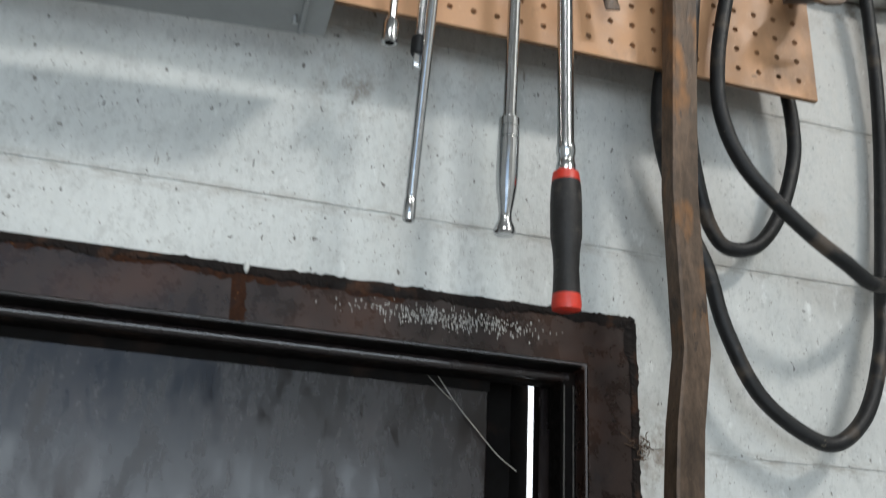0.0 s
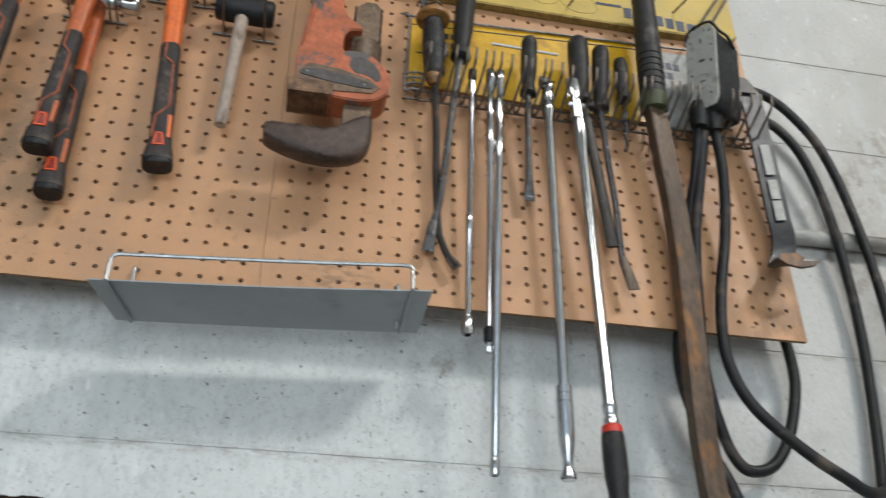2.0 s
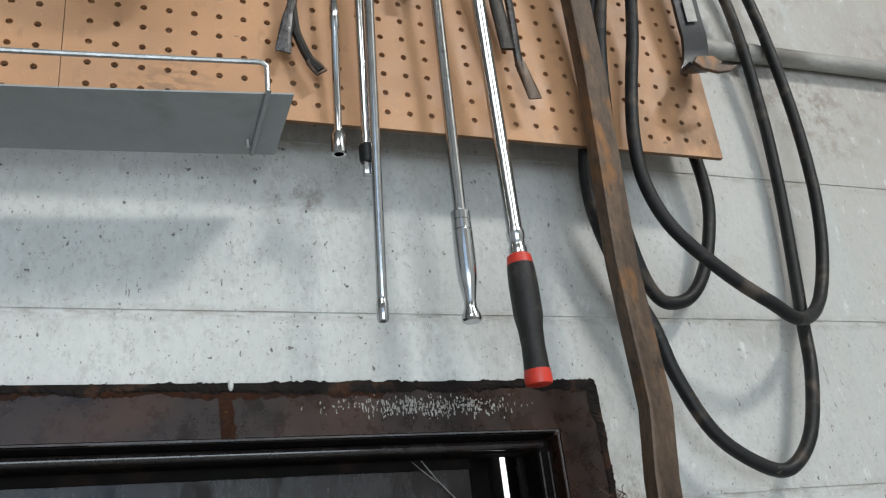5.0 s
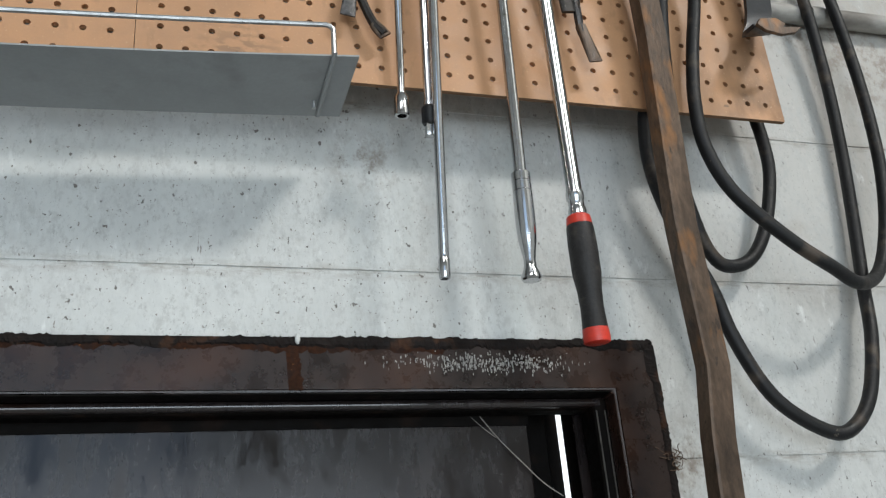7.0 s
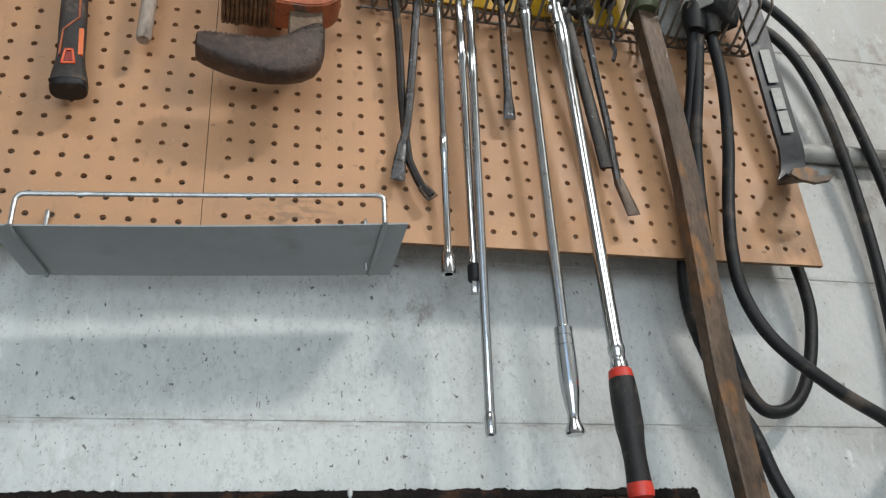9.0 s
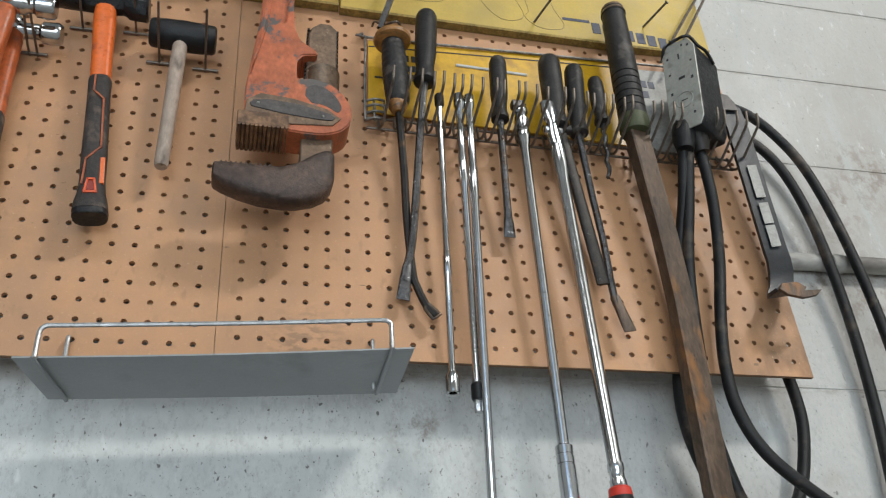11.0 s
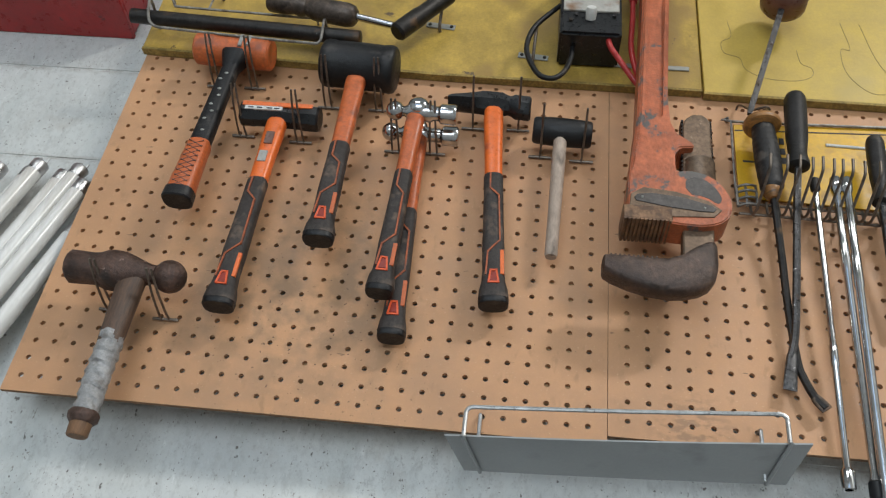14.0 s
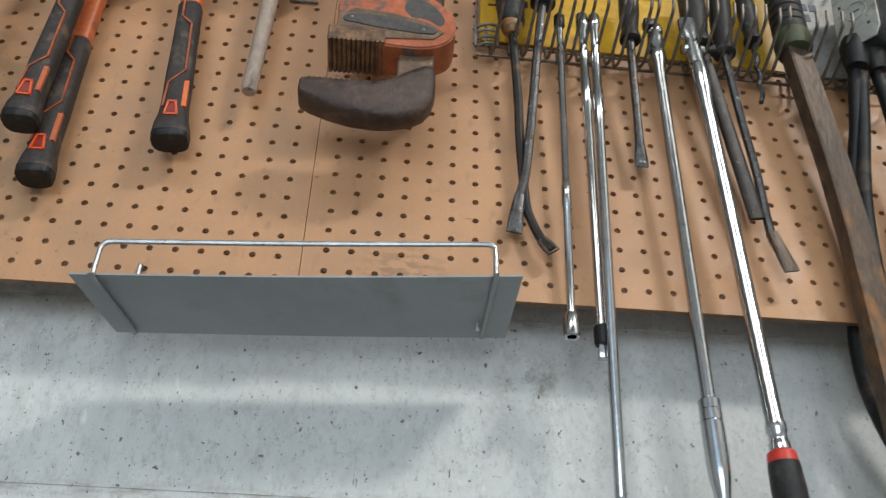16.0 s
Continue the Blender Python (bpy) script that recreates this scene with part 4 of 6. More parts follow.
# small mallet
ob = thing("small_mallet", (-0.088, -0.03, 2.598), "small black rubber mallet with grey weathered wooden handle", "hammer", HG, far=True)
part("head", rod((-0.123, -0.036, 2.820), (-0.038, -0.036, 2.816), [(0, 0.017), (0.003, 0.0195), (0.02, 0.0205), (0.042, 0.0212), (0.065, 0.0205), (0.082, 0.0195), (0.085, 0.017)], 22), BLACK, ob, "black rubber head")
part("handle", rod((-0.083, -0.037, 2.808), (-0.088, -0.030, 2.598), [(0, 0.0095), (0.03, 0.0100), (0.12, 0.0092), (0.205, 0.0088), (0.209, 0.0075)], 14), GREYWOOD, ob, "grey weathered wooden handle")

# ---- pipe wrench ----
ob = thing("pipe_wrench", (0.05, -0.09, 2.52), "large worn red pipe wrench with open rusty jaws", "pipe wrench", far=True)
Y = -0.075
body = plate([(0.012, 2.633), (0.011, 2.680), (0.024, 2.80), (0.036, 3.05), (0.042, 3.30), (0.056, 3.335), (0.070, 3.335), (0.080, 3.30), (0.077, 3.07), (0.067, 2.84), (0.069, 2.795), (0.076, 2.774), (0.098, 2.756), (0.099, 2.749), (0.080, 2.746), (0.073, 2.735), (0.073, 2.715)] + curved([(0.074, 2.704), (0.092, 2.707), (0.114, 2.701), (0.131, 2.685), (0.141, 2.662), (0.139, 2.638), (0.126, 2.623), (0.104, 2.616), (0.080, 2.616)]) + [(0.060, 2.618)], Y + 0.022, Y - 0.022, 0.004, 3)
part("body", body, WRENCHRED, ob, "chipped red paint over grey casting")
part("worn_face", plate([(0.012, 2.640), (0.014, 2.660), (0.030, 2.672), (0.070, 2.668), (0.112, 2.656), (0.128, 2.642), (0.118, 2.630), (0.060, 2.626)], Y - 0.0195, Y - 0.0236, 0.0006, 1), SHANK, ob, "bare grey-brown worn face")
plaque = part("nameplate", plate([(0.020, 2.6485), (0.018, 2.654), (0.022, 2.659), (0.040, 2.662), (0.080, 2.658), (0.116, 2.647), (0.121, 2.642), (0.117, 2.637), (0.100, 2.637), (0.060, 2.641)], Y - 0.0230, Y - 0.0248, 0.0004, 1), NAMEPLATE, ob, "dull grey riveted plate")
for x, z in ((0.028, 2.654), (0.106, 2.642)):
    part("rivet", ball((x, Y - 0.0248, z), 0.0018), PALESTEEL, plaque)
part("dark_scuff", plate(curved([(0.084, 2.676), (0.086, 2.690), (0.098, 2.6955), (0.112, 2.690), (0.124, 2.676), (0.129, 2.662), (0.124, 2.653), (0.113, 2.660), (0.103, 2.664), (0.092, 2.665)], 4), Y - 0.0205, Y - 0.0223, 0.0003, 1), NAMEPLATE, ob, "dark worn patch")
for pts in ([(0.0165, 2.70), (0.027, 2.80), (0.0385, 3.05), (0.0445, 3.29)], [(0.058, 2.80), (0.0675, 3.07), (0.0725, 3.29)]):
    part("flange", plate(pts + [(x + 0.0085, z) for x, z in pts[:0:-1]], Y - 0.0190, Y - 0.0275, 0.0022, 2), WRENCHRED, ob, "rounded worn red flange")
heel = part("heel_jaw", box(0.004, 0.066, Y - 0.024, Y + 0.024, 2.620, 2.642, 0.0015), HEEL, ob, "rusty toothed heel jaw")
for i in range(12):
    x = 0.0045 + i * 0.0051
    part("tooth", loft([[Vector((x, y, 2.6205)), Vector((x + 0.0050, y, 2.6205)), Vector((x + 0.0038, y, 2.6178)), Vector((x + 0.0010, y, 2.6172))] for y in (Y - 0.0245, Y + 0.0235)]), HEEL, heel, smooth=False)
part("shank", plate([(0.078, 2.545), (0.088, 2.80), (0.092, 2.812), (0.103, 2.822), (0.117, 2.822), (0.126, 2.811), (0.124, 2.70), (0.116, 2.545)], Y + 0.010, Y - 0.010, 0.002, 1), SHANK, ob, "brown-grey steel shank with thread edge")
bm = bmesh.new()
for i in range(16):
    z = 2.705 + i * 0.0068
    for x in (0.0842 + (z - 2.7) * 0.035, 0.1245 + (z - 2.7) * 0.016):
        box(x - 0.0015, x + 0.0015, Y - 0.0088, Y + 0.0088, z, z + 0.0034, bm=bm)
tagged(part("thread", bm, DARKSTEEL, ob, smooth=False), kind="stuff")
nut = [(0.0, 0.0190)]
for i in range(10):
    nut += [(0.001 + i * 0.0036, 0.0215), (0.0025 + i * 0.0036, 0.0222), (0.0036 + i * 0.0036, 0.0208)]
part("adjusting_nut", rod((0.1065, Y, 2.700), (0.1075, Y, 2.740), nut, 26), SHANK, ob, "knurled brown-grey adjusting nut")
secs = []
for x, low, top, deep in ((-0.0195, 2.549, 2.566, 0.015), (-0.0175, 2.545, 2.568, 0.0185), (-0.008, 2.539, 2.568, 0.0205), (0.012, 2.530, 2.567, 0.0215), (0.035, 2.523, 2.566, 0.0218), (0.060, 2.520, 2.567, 0.0218), (0.078, 2.521, 2.575, 0.0215), (0.097, 2.526, 2.590, 0.0210), (0.110, 2.534, 2.598, 0.0195), (0.118, 2.546, 2.600, 0.0165), (0.1215, 2.560, 2.596, 0.012)):
    ring = []
    for k in range(20):
        c, s = math.cos(k * math.pi / 10), math.sin(k * math.pi / 10)
        e = 0.3 if s > 0 else 0.52
        ring.append(Vector((x, Y + 0.82 * deep * math.copysign(abs(c) ** e, c), top - 0.010 + (0.010 if s > 0 else top - 0.010 - low) * math.copysign(abs(s) ** e, s))))
    secs.append(ring)
hook = part("hook_jaw", loft(secs), JAW, ob, "dark worn steel hook jaw")
for i in range(11):
    x = -0.012 + i * 0.0056
    part("tooth", plate([(x, 2.562), (x + 0.0038, 2.562), (x + 0.003, 2.5695), (x + 0.0008, 2.5695)], Y + 0.014, Y - 0.014), JAW, hook, smooth=False)
ob.location.x -= 0.007
bracket = thing("peg_hook", (0.055, -0.01, 3.318), "steel peg holding the pipe wrench's handle end", "hook", "wire hooks in the pegboard", far=True)
part("prong", tube([(0.056, -0.010, 3.322), (0.056, -0.06, 3.324), (0.056, -0.115, 3.33)], 0.004, 8, 3), WIRE, bracket)

# ---- tray ----
ob = thing("wire_tray", (0, -0.04, 2.33), "grey sheet-metal tray on a galvanised wire bracket, hooked under the pegboard", "tray")
fl, fr, bl, br = Vector((-0.211, -0.078, 2.325)), Vector((0.187, -0.078, 2.354)), Vector((-0.190, 0.018, 2.326)), Vector((0.184, 0.018, 2.346))
bm = bmesh.new()
cols = 12
top, low = [], []
for i in range(cols + 1):
    t = i / cols
    bow = math.sin(math.pi * t) * 0.0022
    f, g = fl.lerp(fr, t) + Vector((0, -0.001, -bow)), bl.lerp(br, t) + Vector((0, 0, -bow * 0.5))
    top.append((bm.verts.new(f + Vector((0, 0, 0.0018))), bm.verts.new(g + Vector((0, 0, 0.0018)))))
    low.append((bm.verts.new(f), bm.verts.new(g)))
for i in range(cols):
    bm.faces.new((top[i][0], top[i + 1][0], top[i + 1][1], top[i][1]))
    bm.faces.new((low[i][0], low[i][1], low[i + 1][1], low[i + 1][0]))
    bm.faces.new((top[i][0], low[i][0], low[i + 1][0], top[i + 1][0]))
    bm.faces.new((top[i][1], top[i + 1][1], low[i + 1][1], low[i][1]))
for i in (0, cols):
    bm.faces.new((top[i][0], top[i][1], low[i][1], low[i][0]))
part("shelf_plate", bm, TRAYPAINT, ob, "flat grey painted sheet", smooth=False)
part("wire_guard", tube([(-0.190, -0.081, 2.324), (-0.190, -0.081, 2.350), (-0.189, -0.081, 2.3565), (-0.185, -0.081, 2.3605), (-0.178, -0.081, 2.3615), (-0.172, -0.081, 2.3619), (-0.01, -0.0815, 2.3725), (0.144, -0.081, 2.3851), (0.150, -0.081, 2.3855), (0.157, -0.081, 2.3855), (0.1615, -0.081, 2.382), (0.162, -0.081, 2.376), (0.162, -0.081, 2.350)], 0.0026, 8, 4), GALV, ob, "bent galvanised wire guard rail")
part("side_wire", tube([(-0.190, -0.081, 2.325), (-0.1895, -0.079, 2.3225), (-0.171, 0.014, 2.3240)], 0.0024, 8, 2), TRAYPAINT, ob)
part("side_wire", tube([(0.162, -0.081, 2.352), (0.162, -0.079, 2.3493), (0.160, 0.014, 2.3425)], 0.0024, 8, 2), TRAYPAINT, ob)
for x, z in ((-0.176, 2.388), (0.1535, 2.4)):
    part("hook", tube([(x, 0.008, z), (x, -0.006, z), (x, -0.009, z - 0.005), (x, -0.008, z - 0.03), (x, -0.006, z - 0.062)], 0.0024, 8, 4), GALV, ob)

# ---- tool rack ----
def rz(x):
    return 2.744 - (x - 0.155) * 0.025


ob = thing("tool_rack", (0.155, -0.004, 2.75), "wire tool rack with a yellow printed backing card on the pegboard", "tool rack")
card = part("backing_card", plate([(0.157, 2.757), (0.160, 2.897), (0.552, 2.914), (0.545, 2.742)], -0.0035, -0.006), YELLOWCARD, ob, "bright yellow dirty printed card", smooth=False)
part("backing_card", plate([(0.5455, 2.741), (0.5525, 2.902), (0.640, 2.906), (0.632, 2.737)], -0.0035, -0.0058), WHITECARD, ob, "grubby white printed card", smooth=False)
part("print_line", plate([(0.1605, 2.884), (0.1605, 2.886), (0.551, 2.903), (0.551, 2.901)], -0.0055, -0.0066), DARKPRINT, card, smooth=False)
part("print_picture", tube([(0.290, -0.0066, 2.866), (0.306, -0.0066, 2.8655), (0.307, -0.0066, 2.8655), (0.400, -0.0066, 2.862)], 0.0024, 8, 1), SILVERLABEL, card, "printed silver screwdriver blade")
for z, n in ((2.862, 4), (2.842, 3), (2.824, 2)):
    for i in range(n):
        part("print", box(0.212 + i * 0.011, 0.2195 + i * 0.011, -0.0066, -0.0058, z, z + 0.012), DARKPRINT, card, "dark bar of print", smooth=False)
for x, z in ((0.168, 2.823), (0.372, 2.80)):
    part("print", box(x, x + 0.02, -0.0066, -0.0058, z, z + 0.003), DARKPRINT, card, "dark bar of print", smooth=False)
for z, n in ((2.868, 4), (2.846, 3)):
    for i in range(n):
        part("print", box(0.562 + i * 0.013, 0.572 + i * 0.013, -0.0064, -0.0055, z - i * 0.001, z + 0.014 - i * 0.001), BLUEPRINT, ob, "dark blue bar of print", smooth=False)
part("top_wire", tube([(0.152, -0.010, 2.906), (0.16, -0.009, 2.900), (0.40, -0.009, 2.907), (0.645, -0.009, 2.915)], 0.0021, 8, 2), DULLWIRE, ob)
part("side_wire", tube([(0.156, -0.009, 2.900), (0.153, -0.010, 2.82), (0.152, -0.010, 2.745)], 0.0018, 8, 2), DULLWIRE, ob)
for dz, y in ((-0.002, -0.010), (-0.022, -0.012)):
    part("rail", tube([(0.153, y, rz(0.153) + dz), (0.42, y, rz(0.42) + dz), (0.70, y, rz(0.70) + dz)], 0.0019, 8, 2), WIRE, ob)
for dz in (0.0, 0.012, 0.024, 0.034):
    part("end_loop", tube([(0.150, -0.016, 2.731 + dz), (0.163, -0.024, 2.731 + dz), (0.177, -0.022, 2.731 + dz)], 0.0018, 8, 2), DULLWIRE, ob)
for x in (0.150, 0.163, 0.177):
    part("end_loop", tube([(x, -0.020, 2.729), (x, -0.022, 2.748), (x, -0.020, 2.767)], 0.0018, 8, 2), DULLWIRE, ob)
PRONGS = (0.176, 0.198, 0.214, 0.231, 0.243, 0.258, 0.269, 0.281, 0.297, 0.316, 0.327, 0.347, 0.356, 0.373, 0.389, 0.413, 0.425, 0.446, 0.456, 0.471, 0.483, 0.501, 0.511, 0.545, 0.556, 0.574, 0.586, 0.606, 0.618, 0.640, 0.652, 0.672, 0.686, 0.704)
rng = random.Random(7)
first = None
for x in PRONGS:
    z = rz(x)
    if first is None:
        first = part("prong", tube([(x - 0.006, -0.010, z + 0.002), (x - 0.007, -0.016, z - 0.022), (x - 0.005, -0.030, z - 0.029), (x - 0.002, -0.060, z - 0.016), (x + 0.0005, -0.084, z - 0.004), (x + 0.001, -0.091, z + 0.002), (x + 0.002, -0.094, z + 0.018)], 0.0020, 7, 4), WIRE, ob)
        x_first = x
    else:
        c = new("prong", first.data)
        c.parent = ob
        c.location = (x - x_first, rng.uniform(-0.002, 0.003), rz(x) - rz(x_first))
        ORIGIN[c.name] = ORIGIN[first.name]

# ---- tools in the rack ----
TG = "tools hanging in the wire rack"


def tool(name, label, category, at, dx=0.0, dz=0.0):
    ob = thing(name, at, label, category, TG)
    ob.location += Vector((dx, 0, dz))
    return ob


def screwdriver_handle(ob, a, b, r, material=HANDLE, flutes=True, label="worn black plastic handle"):
    L = length(a, b)
    u, v, w = axes(a, b)
    rings = []
    for s, k in ((0, 0.55), (0.003, 0.82), (0.010, 0.97), (0.03, 1.0), (L * 0.6, 0.96), (L * 0.78, 0.80), (L * 0.86, 0.80), (L * 0.93, 0.98), (L * 0.98, 0.98), (L, 0.7)):
        ring = []
        for i in range(24):
            t = 2 * math.pi * i / 24
            rr = r * k * (1 - (0.07 if flutes and 0.01 < s < L * 0.7 and i % 4 == 0 else 0))
            ring.append(Vector(a) + w * s + (u * math.cos(t) + v * math.sin(t)) * rr)
        rings.append(ring)
    return part("handle", loft(rings), material, ob, label)


# sharpening steel with amber ring
ob = tool("pry_tool", "pry tool with ribbed black handle and amber wooden ring", "pry tool", (0.19, -0.045, 2.44), 0.0, -0.008)
a, b = (0.187, -0.050, 2.862), (0.191, -0.046, 2.742)
grip = [(0, 0.014)]
for i in range(10):
    grip += [(0.004 + i * 0.011, 0.0158 + 0.0018 * math.sin(i * 0.35)), (0.010 + i * 0.011, 0.0162 + 0.0018 * math.sin(i * 0.35)), (0.0125 + i * 0.011, 0.0156 + 0.0018 * math.sin(i * 0.35))]
part("handle", rod(a, b, grip + [(0.116, 0.013)], 20), HANDLE, ob, "ribbed black rubber handle")
part("ring", rod((0.1865, -0.050, 2.872), (0.1868, -0.050, 2.852), [(0, 0.018), (0.003, 0.0250), (0.008, 0.0268), (0.012, 0.0255), (0.016, 0.0175)], 26), WOODRING, ob, "amber wooden ring")
part("ferrule", rod((0.190, -0.046, 2.752), (0.1915, -0.045, 2.727), [(0, 0.012), (0.004, 0.0138), (0.011, 0.0125), (0.017, 0.0095), (0.020, 0.007)], 20), WOODRING, ob, "amber wooden ferrule")
part("blade", tube([(0.192, -0.044, 2.735), (0.198, -0.028, 2.648), (0.200, -0.020, 2.575), (0.204, -0.017, 2.500), (0.209, -0.016, 2.478), (0.219, -0.017, 2.452), (0.229, -0.019, 2.438)], 0.0052, 8, 5), DARKSTEEL, ob, "dark bent steel blade")
part("tip", rod((0.219, -0.017, 2.452), (0.230, -0.019, 2.437), [(0, 0.006, 0.0045), (0.012, 0.0075, 0.003), (0.0195, 0.0075, 0.0015)], 12, 3), RUST, ob)

# long pry screwdriver
ob = tool("pry_screwdriver", "long pry screwdriver with thick black handle and flat bent tip", "screwdriver", (0.19, -0.03, 2.456), 0, -0.006)
screwdriver_handle(ob, (0.241, -0.046, 2.931), (0.230, -0.046, 2.788), 0.0160)
part("blade", tube([(0.230, -0.046, 2.790), (0.222, -0.040, 2.72), (0.212, -0.030, 2.61), (0.204, -0.022, 2.535), (0.196, -0.019, 2.500)], 0.0052, 8, 5), STEEL, ob, "pitted grey steel blade")
part("tip", rod((0.197, -0.019, 2.505), (0.190, -0.019, 2.456), [(0, 0.0055, 0.005), (0.018, 0.0072, 0.004), (0.046, 0.0085, 0.0018), (0.0495, 0.0085, 0.001)], 12, 3.5), STEEL, ob, "flattened steel tip")

# extension bars
ob = tool("extension_bar", "chrome socket extension bar with knurled band, short socket end", "extension bar", (0.245, -0.01, 2.335))
a, b = (0.2490, -0.046, 2.764), (0.2445, -0.011, 2.334)
L = length(a, b)
part("drive_head", rod(a, b, [(0, 0.0052), (0.002, 0.0066), (0.018, 0.0066), (0.022, 0.0045)], 14), DARKSTEEL, ob)
part("shaft", rod(a, b, [(0.018, 0.0042), (L * 0.58, 0.0042), (L * 0.585, 0.0052), (L * 0.645, 0.0052), (L * 0.65, 0.0042), (L - 0.030, 0.0042), (L - 0.024, 0.0052)], 14), CHROME, ob)
part("socket", rod(a, b, [(L - 0.026, 0.0055), (L - 0.021, 0.0082), (L - 0.001, 0.0082), (L, 0.0074), (L - 0.0005, 0.0050), (L - 0.010, 0.0048)], 16), CHROME, ob)
ob = tool("extension_bar", "chrome extension bar with black locking collar and square end", "extension bar", (0.273, -0.01, 2.31))
a, b = (0.2765, -0.046, 2.768), (0.2735, -0.011, 2.312)
L = length(a, b)
part("shaft", rod(a, b, [(0, 0.0062), (0.002, 0.0075), (0.022, 0.0075), (0.028, 0.0050), (0.10, 0.0050), (0.104, 0.0060), (0.15, 0.0060), (0.154, 0.0050), (L - 0.042, 0.0050), (L - 0.036, 0.0066), (L - 0.03, 0.0066)], 14), CHROME, ob)
part("collar", rod(a, b, [(L - 0.035, 0.0066), (L - 0.033, 0.0082), (L - 0.017, 0.0082), (L - 0.014, 0.0068)], 18), BLACK, ob, "black locking collar")
part("square_drive", rod(a, b, [(L - 0.015, 0.0062), (L - 0.001, 0.0062), (L, 0.0055)], 4, turn=0.0), CHROME, ob)
ob = tool("extension_bar", "long plain chrome extension bar reaching below the pegboard", "extension bar", (0.275, -0.008, 2.15))
a, b = (0.2915, -0.046, 2.768), (0.2755, -0.012, 2.152)
L = length(a, b)
part("shaft", rod(a, b, [(0, 0.0062), (0.002, 0.0074), (0.020, 0.0074), (0.026, 0.0053), (0.12, 0.0053), (0.124, 0.0062), (0.17, 0.0062), (0.175, 0.0053), (L - 0.024, 0.0053), (L - 0.022, 0.0049), (L - 0.020, 0.0058), (L - 0.002, 0.0060), (L, 0.0052)], 16), CHROME, ob)
part("socket_mouth", rod(a, b, [(L - 0.002, 0.0040), (L + 0.0003, 0.0040)], 4), DARKSTEEL, ob)

# chisel
ob = tool("chisel", "short cold chisel with black plastic handle and worn flat blade", "chisel", (0.334, -0.03, 2.565), 0, -0.011)
screwdriver_handle(ob, (0.341, -0.047, 2.858), (0.333, -0.046, 2.738), 0.0128)
part("blade", rod((0.333, -0.046, 2.742), (0.3345, -0.020, 2.563), [(0, 0.0048, 0.0048), (0.11, 0.0046, 0.0046), (0.150, 0.0052, 0.004), (0.163, 0.0068, 0.003), (0.176, 0.0078, 0.0016), (0.181, 0.0078, 0.0008)], 14, 3), STEEL, ob, "worn flat steel blade")

# breaker bar
ob = tool("breaker_bar", "long chrome breaker bar with swivel head and slim grip", "breaker bar", (0.364, -0.012, 2.151))
a, b = (0.3635, -0.047, 2.742), (0.3655, -0.014, 2.152)
L = length(a, b)
part("swivel_head", ball((0.364, -0.047, 2.748), 0.0105, None, (1, 0.9, 1.3)), CHROME, ob)
part("drive_square", box(0.350, 0.366, -0.058, -0.046, 2.748, 2.760, 0.001), STEEL, ob)
bm = rod(a, b, [(0, 0.0085), (0.012, 0.0105), (0.024, 0.0082), (0.030, 0.0100), (0.042, 0.0098), (0.060, 0.0062), (L - 0.117, 0.0066)], 18)
part("shaft", bm, CHROME, ob)
part("grip", rod(a, b, [(L - 0.1195, 0.0075), (L - 0.1175, 0.0102), (L - 0.1085, 0.0102), (L - 0.1080, 0.0094), (L - 0.1060, 0.0094), (L - 0.1055, 0.0103), (L - 0.0975, 0.0103), (L - 0.0970, 0.0094), (L - 0.0955, 0.0094), (L - 0.0950, 0.0105), (L - 0.060, 0.0106), (L - 0.045, 0.0098), (L - 0.022, 0.0062), (L - 0.014, 0.0066), (L - 0.006, 0.0100), (L - 0.002, 0.0105), (L, 0.0090)], 18), CHROME, ob, "ringed chrome grip end")

# long ratchet
ob = tool("long_ratchet", "long chrome flex ratchet with black and red rubber grip", "ratchet", (0.423, -0.015, 2.09), 0.002, -0.006)
a, b = (0.4025, -0.058, 2.752), (0.4235, -0.017, 2.092)
L = length(a, b)
part("ratchet_head", rod((0.398, -0.056, 2.768), (0.403, -0.056, 2.690), [(0, 0.006, 0.005), (0.004, 0.011, 0.009), (0.020, 0.0125, 0.010), (0.034, 0.0105, 0.0095), (0.046, 0.0080, 0.009), (0.060, 0.0105, 0.0085), (0.078, 0.0095, 0.008)], 20, 2.4), CHROME, ob, "polished ratchet head")
part("pivot", rod((0.389, -0.056, 2.716), (0.415, -0.056, 2.716), [(0, 0.005), (0.002, 0.0065), (0.024, 0.0065), (0.026, 0.005)], 14), CHROME, ob)
part("shaft", rod(a, b, [(0.05, 0.0086), (0.075, 0.0108), (0.10, 0.0098), (0.12, 0.0078), (L - 0.164, 0.0082), (L - 0.161, 0.0095), (L - 0.154, 0.0095), (L - 0.152, 0.0084), (L - 0.145, 0.0084), (L - 0.143, 0.0096), (L - 0.129, 0.0098)], 18), CHROME, ob)
grip = part("grip", rod(a, b, [(L - 0.126, 0.0132), (L - 0.121, 0.0142), (L - 0.102, 0.0150), (L - 0.072, 0.0148), (L - 0.055, 0.0125), (L - 0.038, 0.0118), (L - 0.022, 0.0124), (L - 0.013, 0.0130)], 20), HANDLE, ob, "worn black rubber grip")
part("grip_collar", rod(a, b, [(L - 0.136, 0.0100), (L - 0.134, 0.0125), (L - 0.125, 0.0136)], 20), REDPLASTIC, ob, "red rubber collar")
part("grip_end", rod(a, b, [(L - 0.015, 0.0131), (L - 0.006, 0.0138), (L - 0.001, 0.0132), (L, 0.011)], 20), REDPLASTIC, ob, "red rubber end cap")

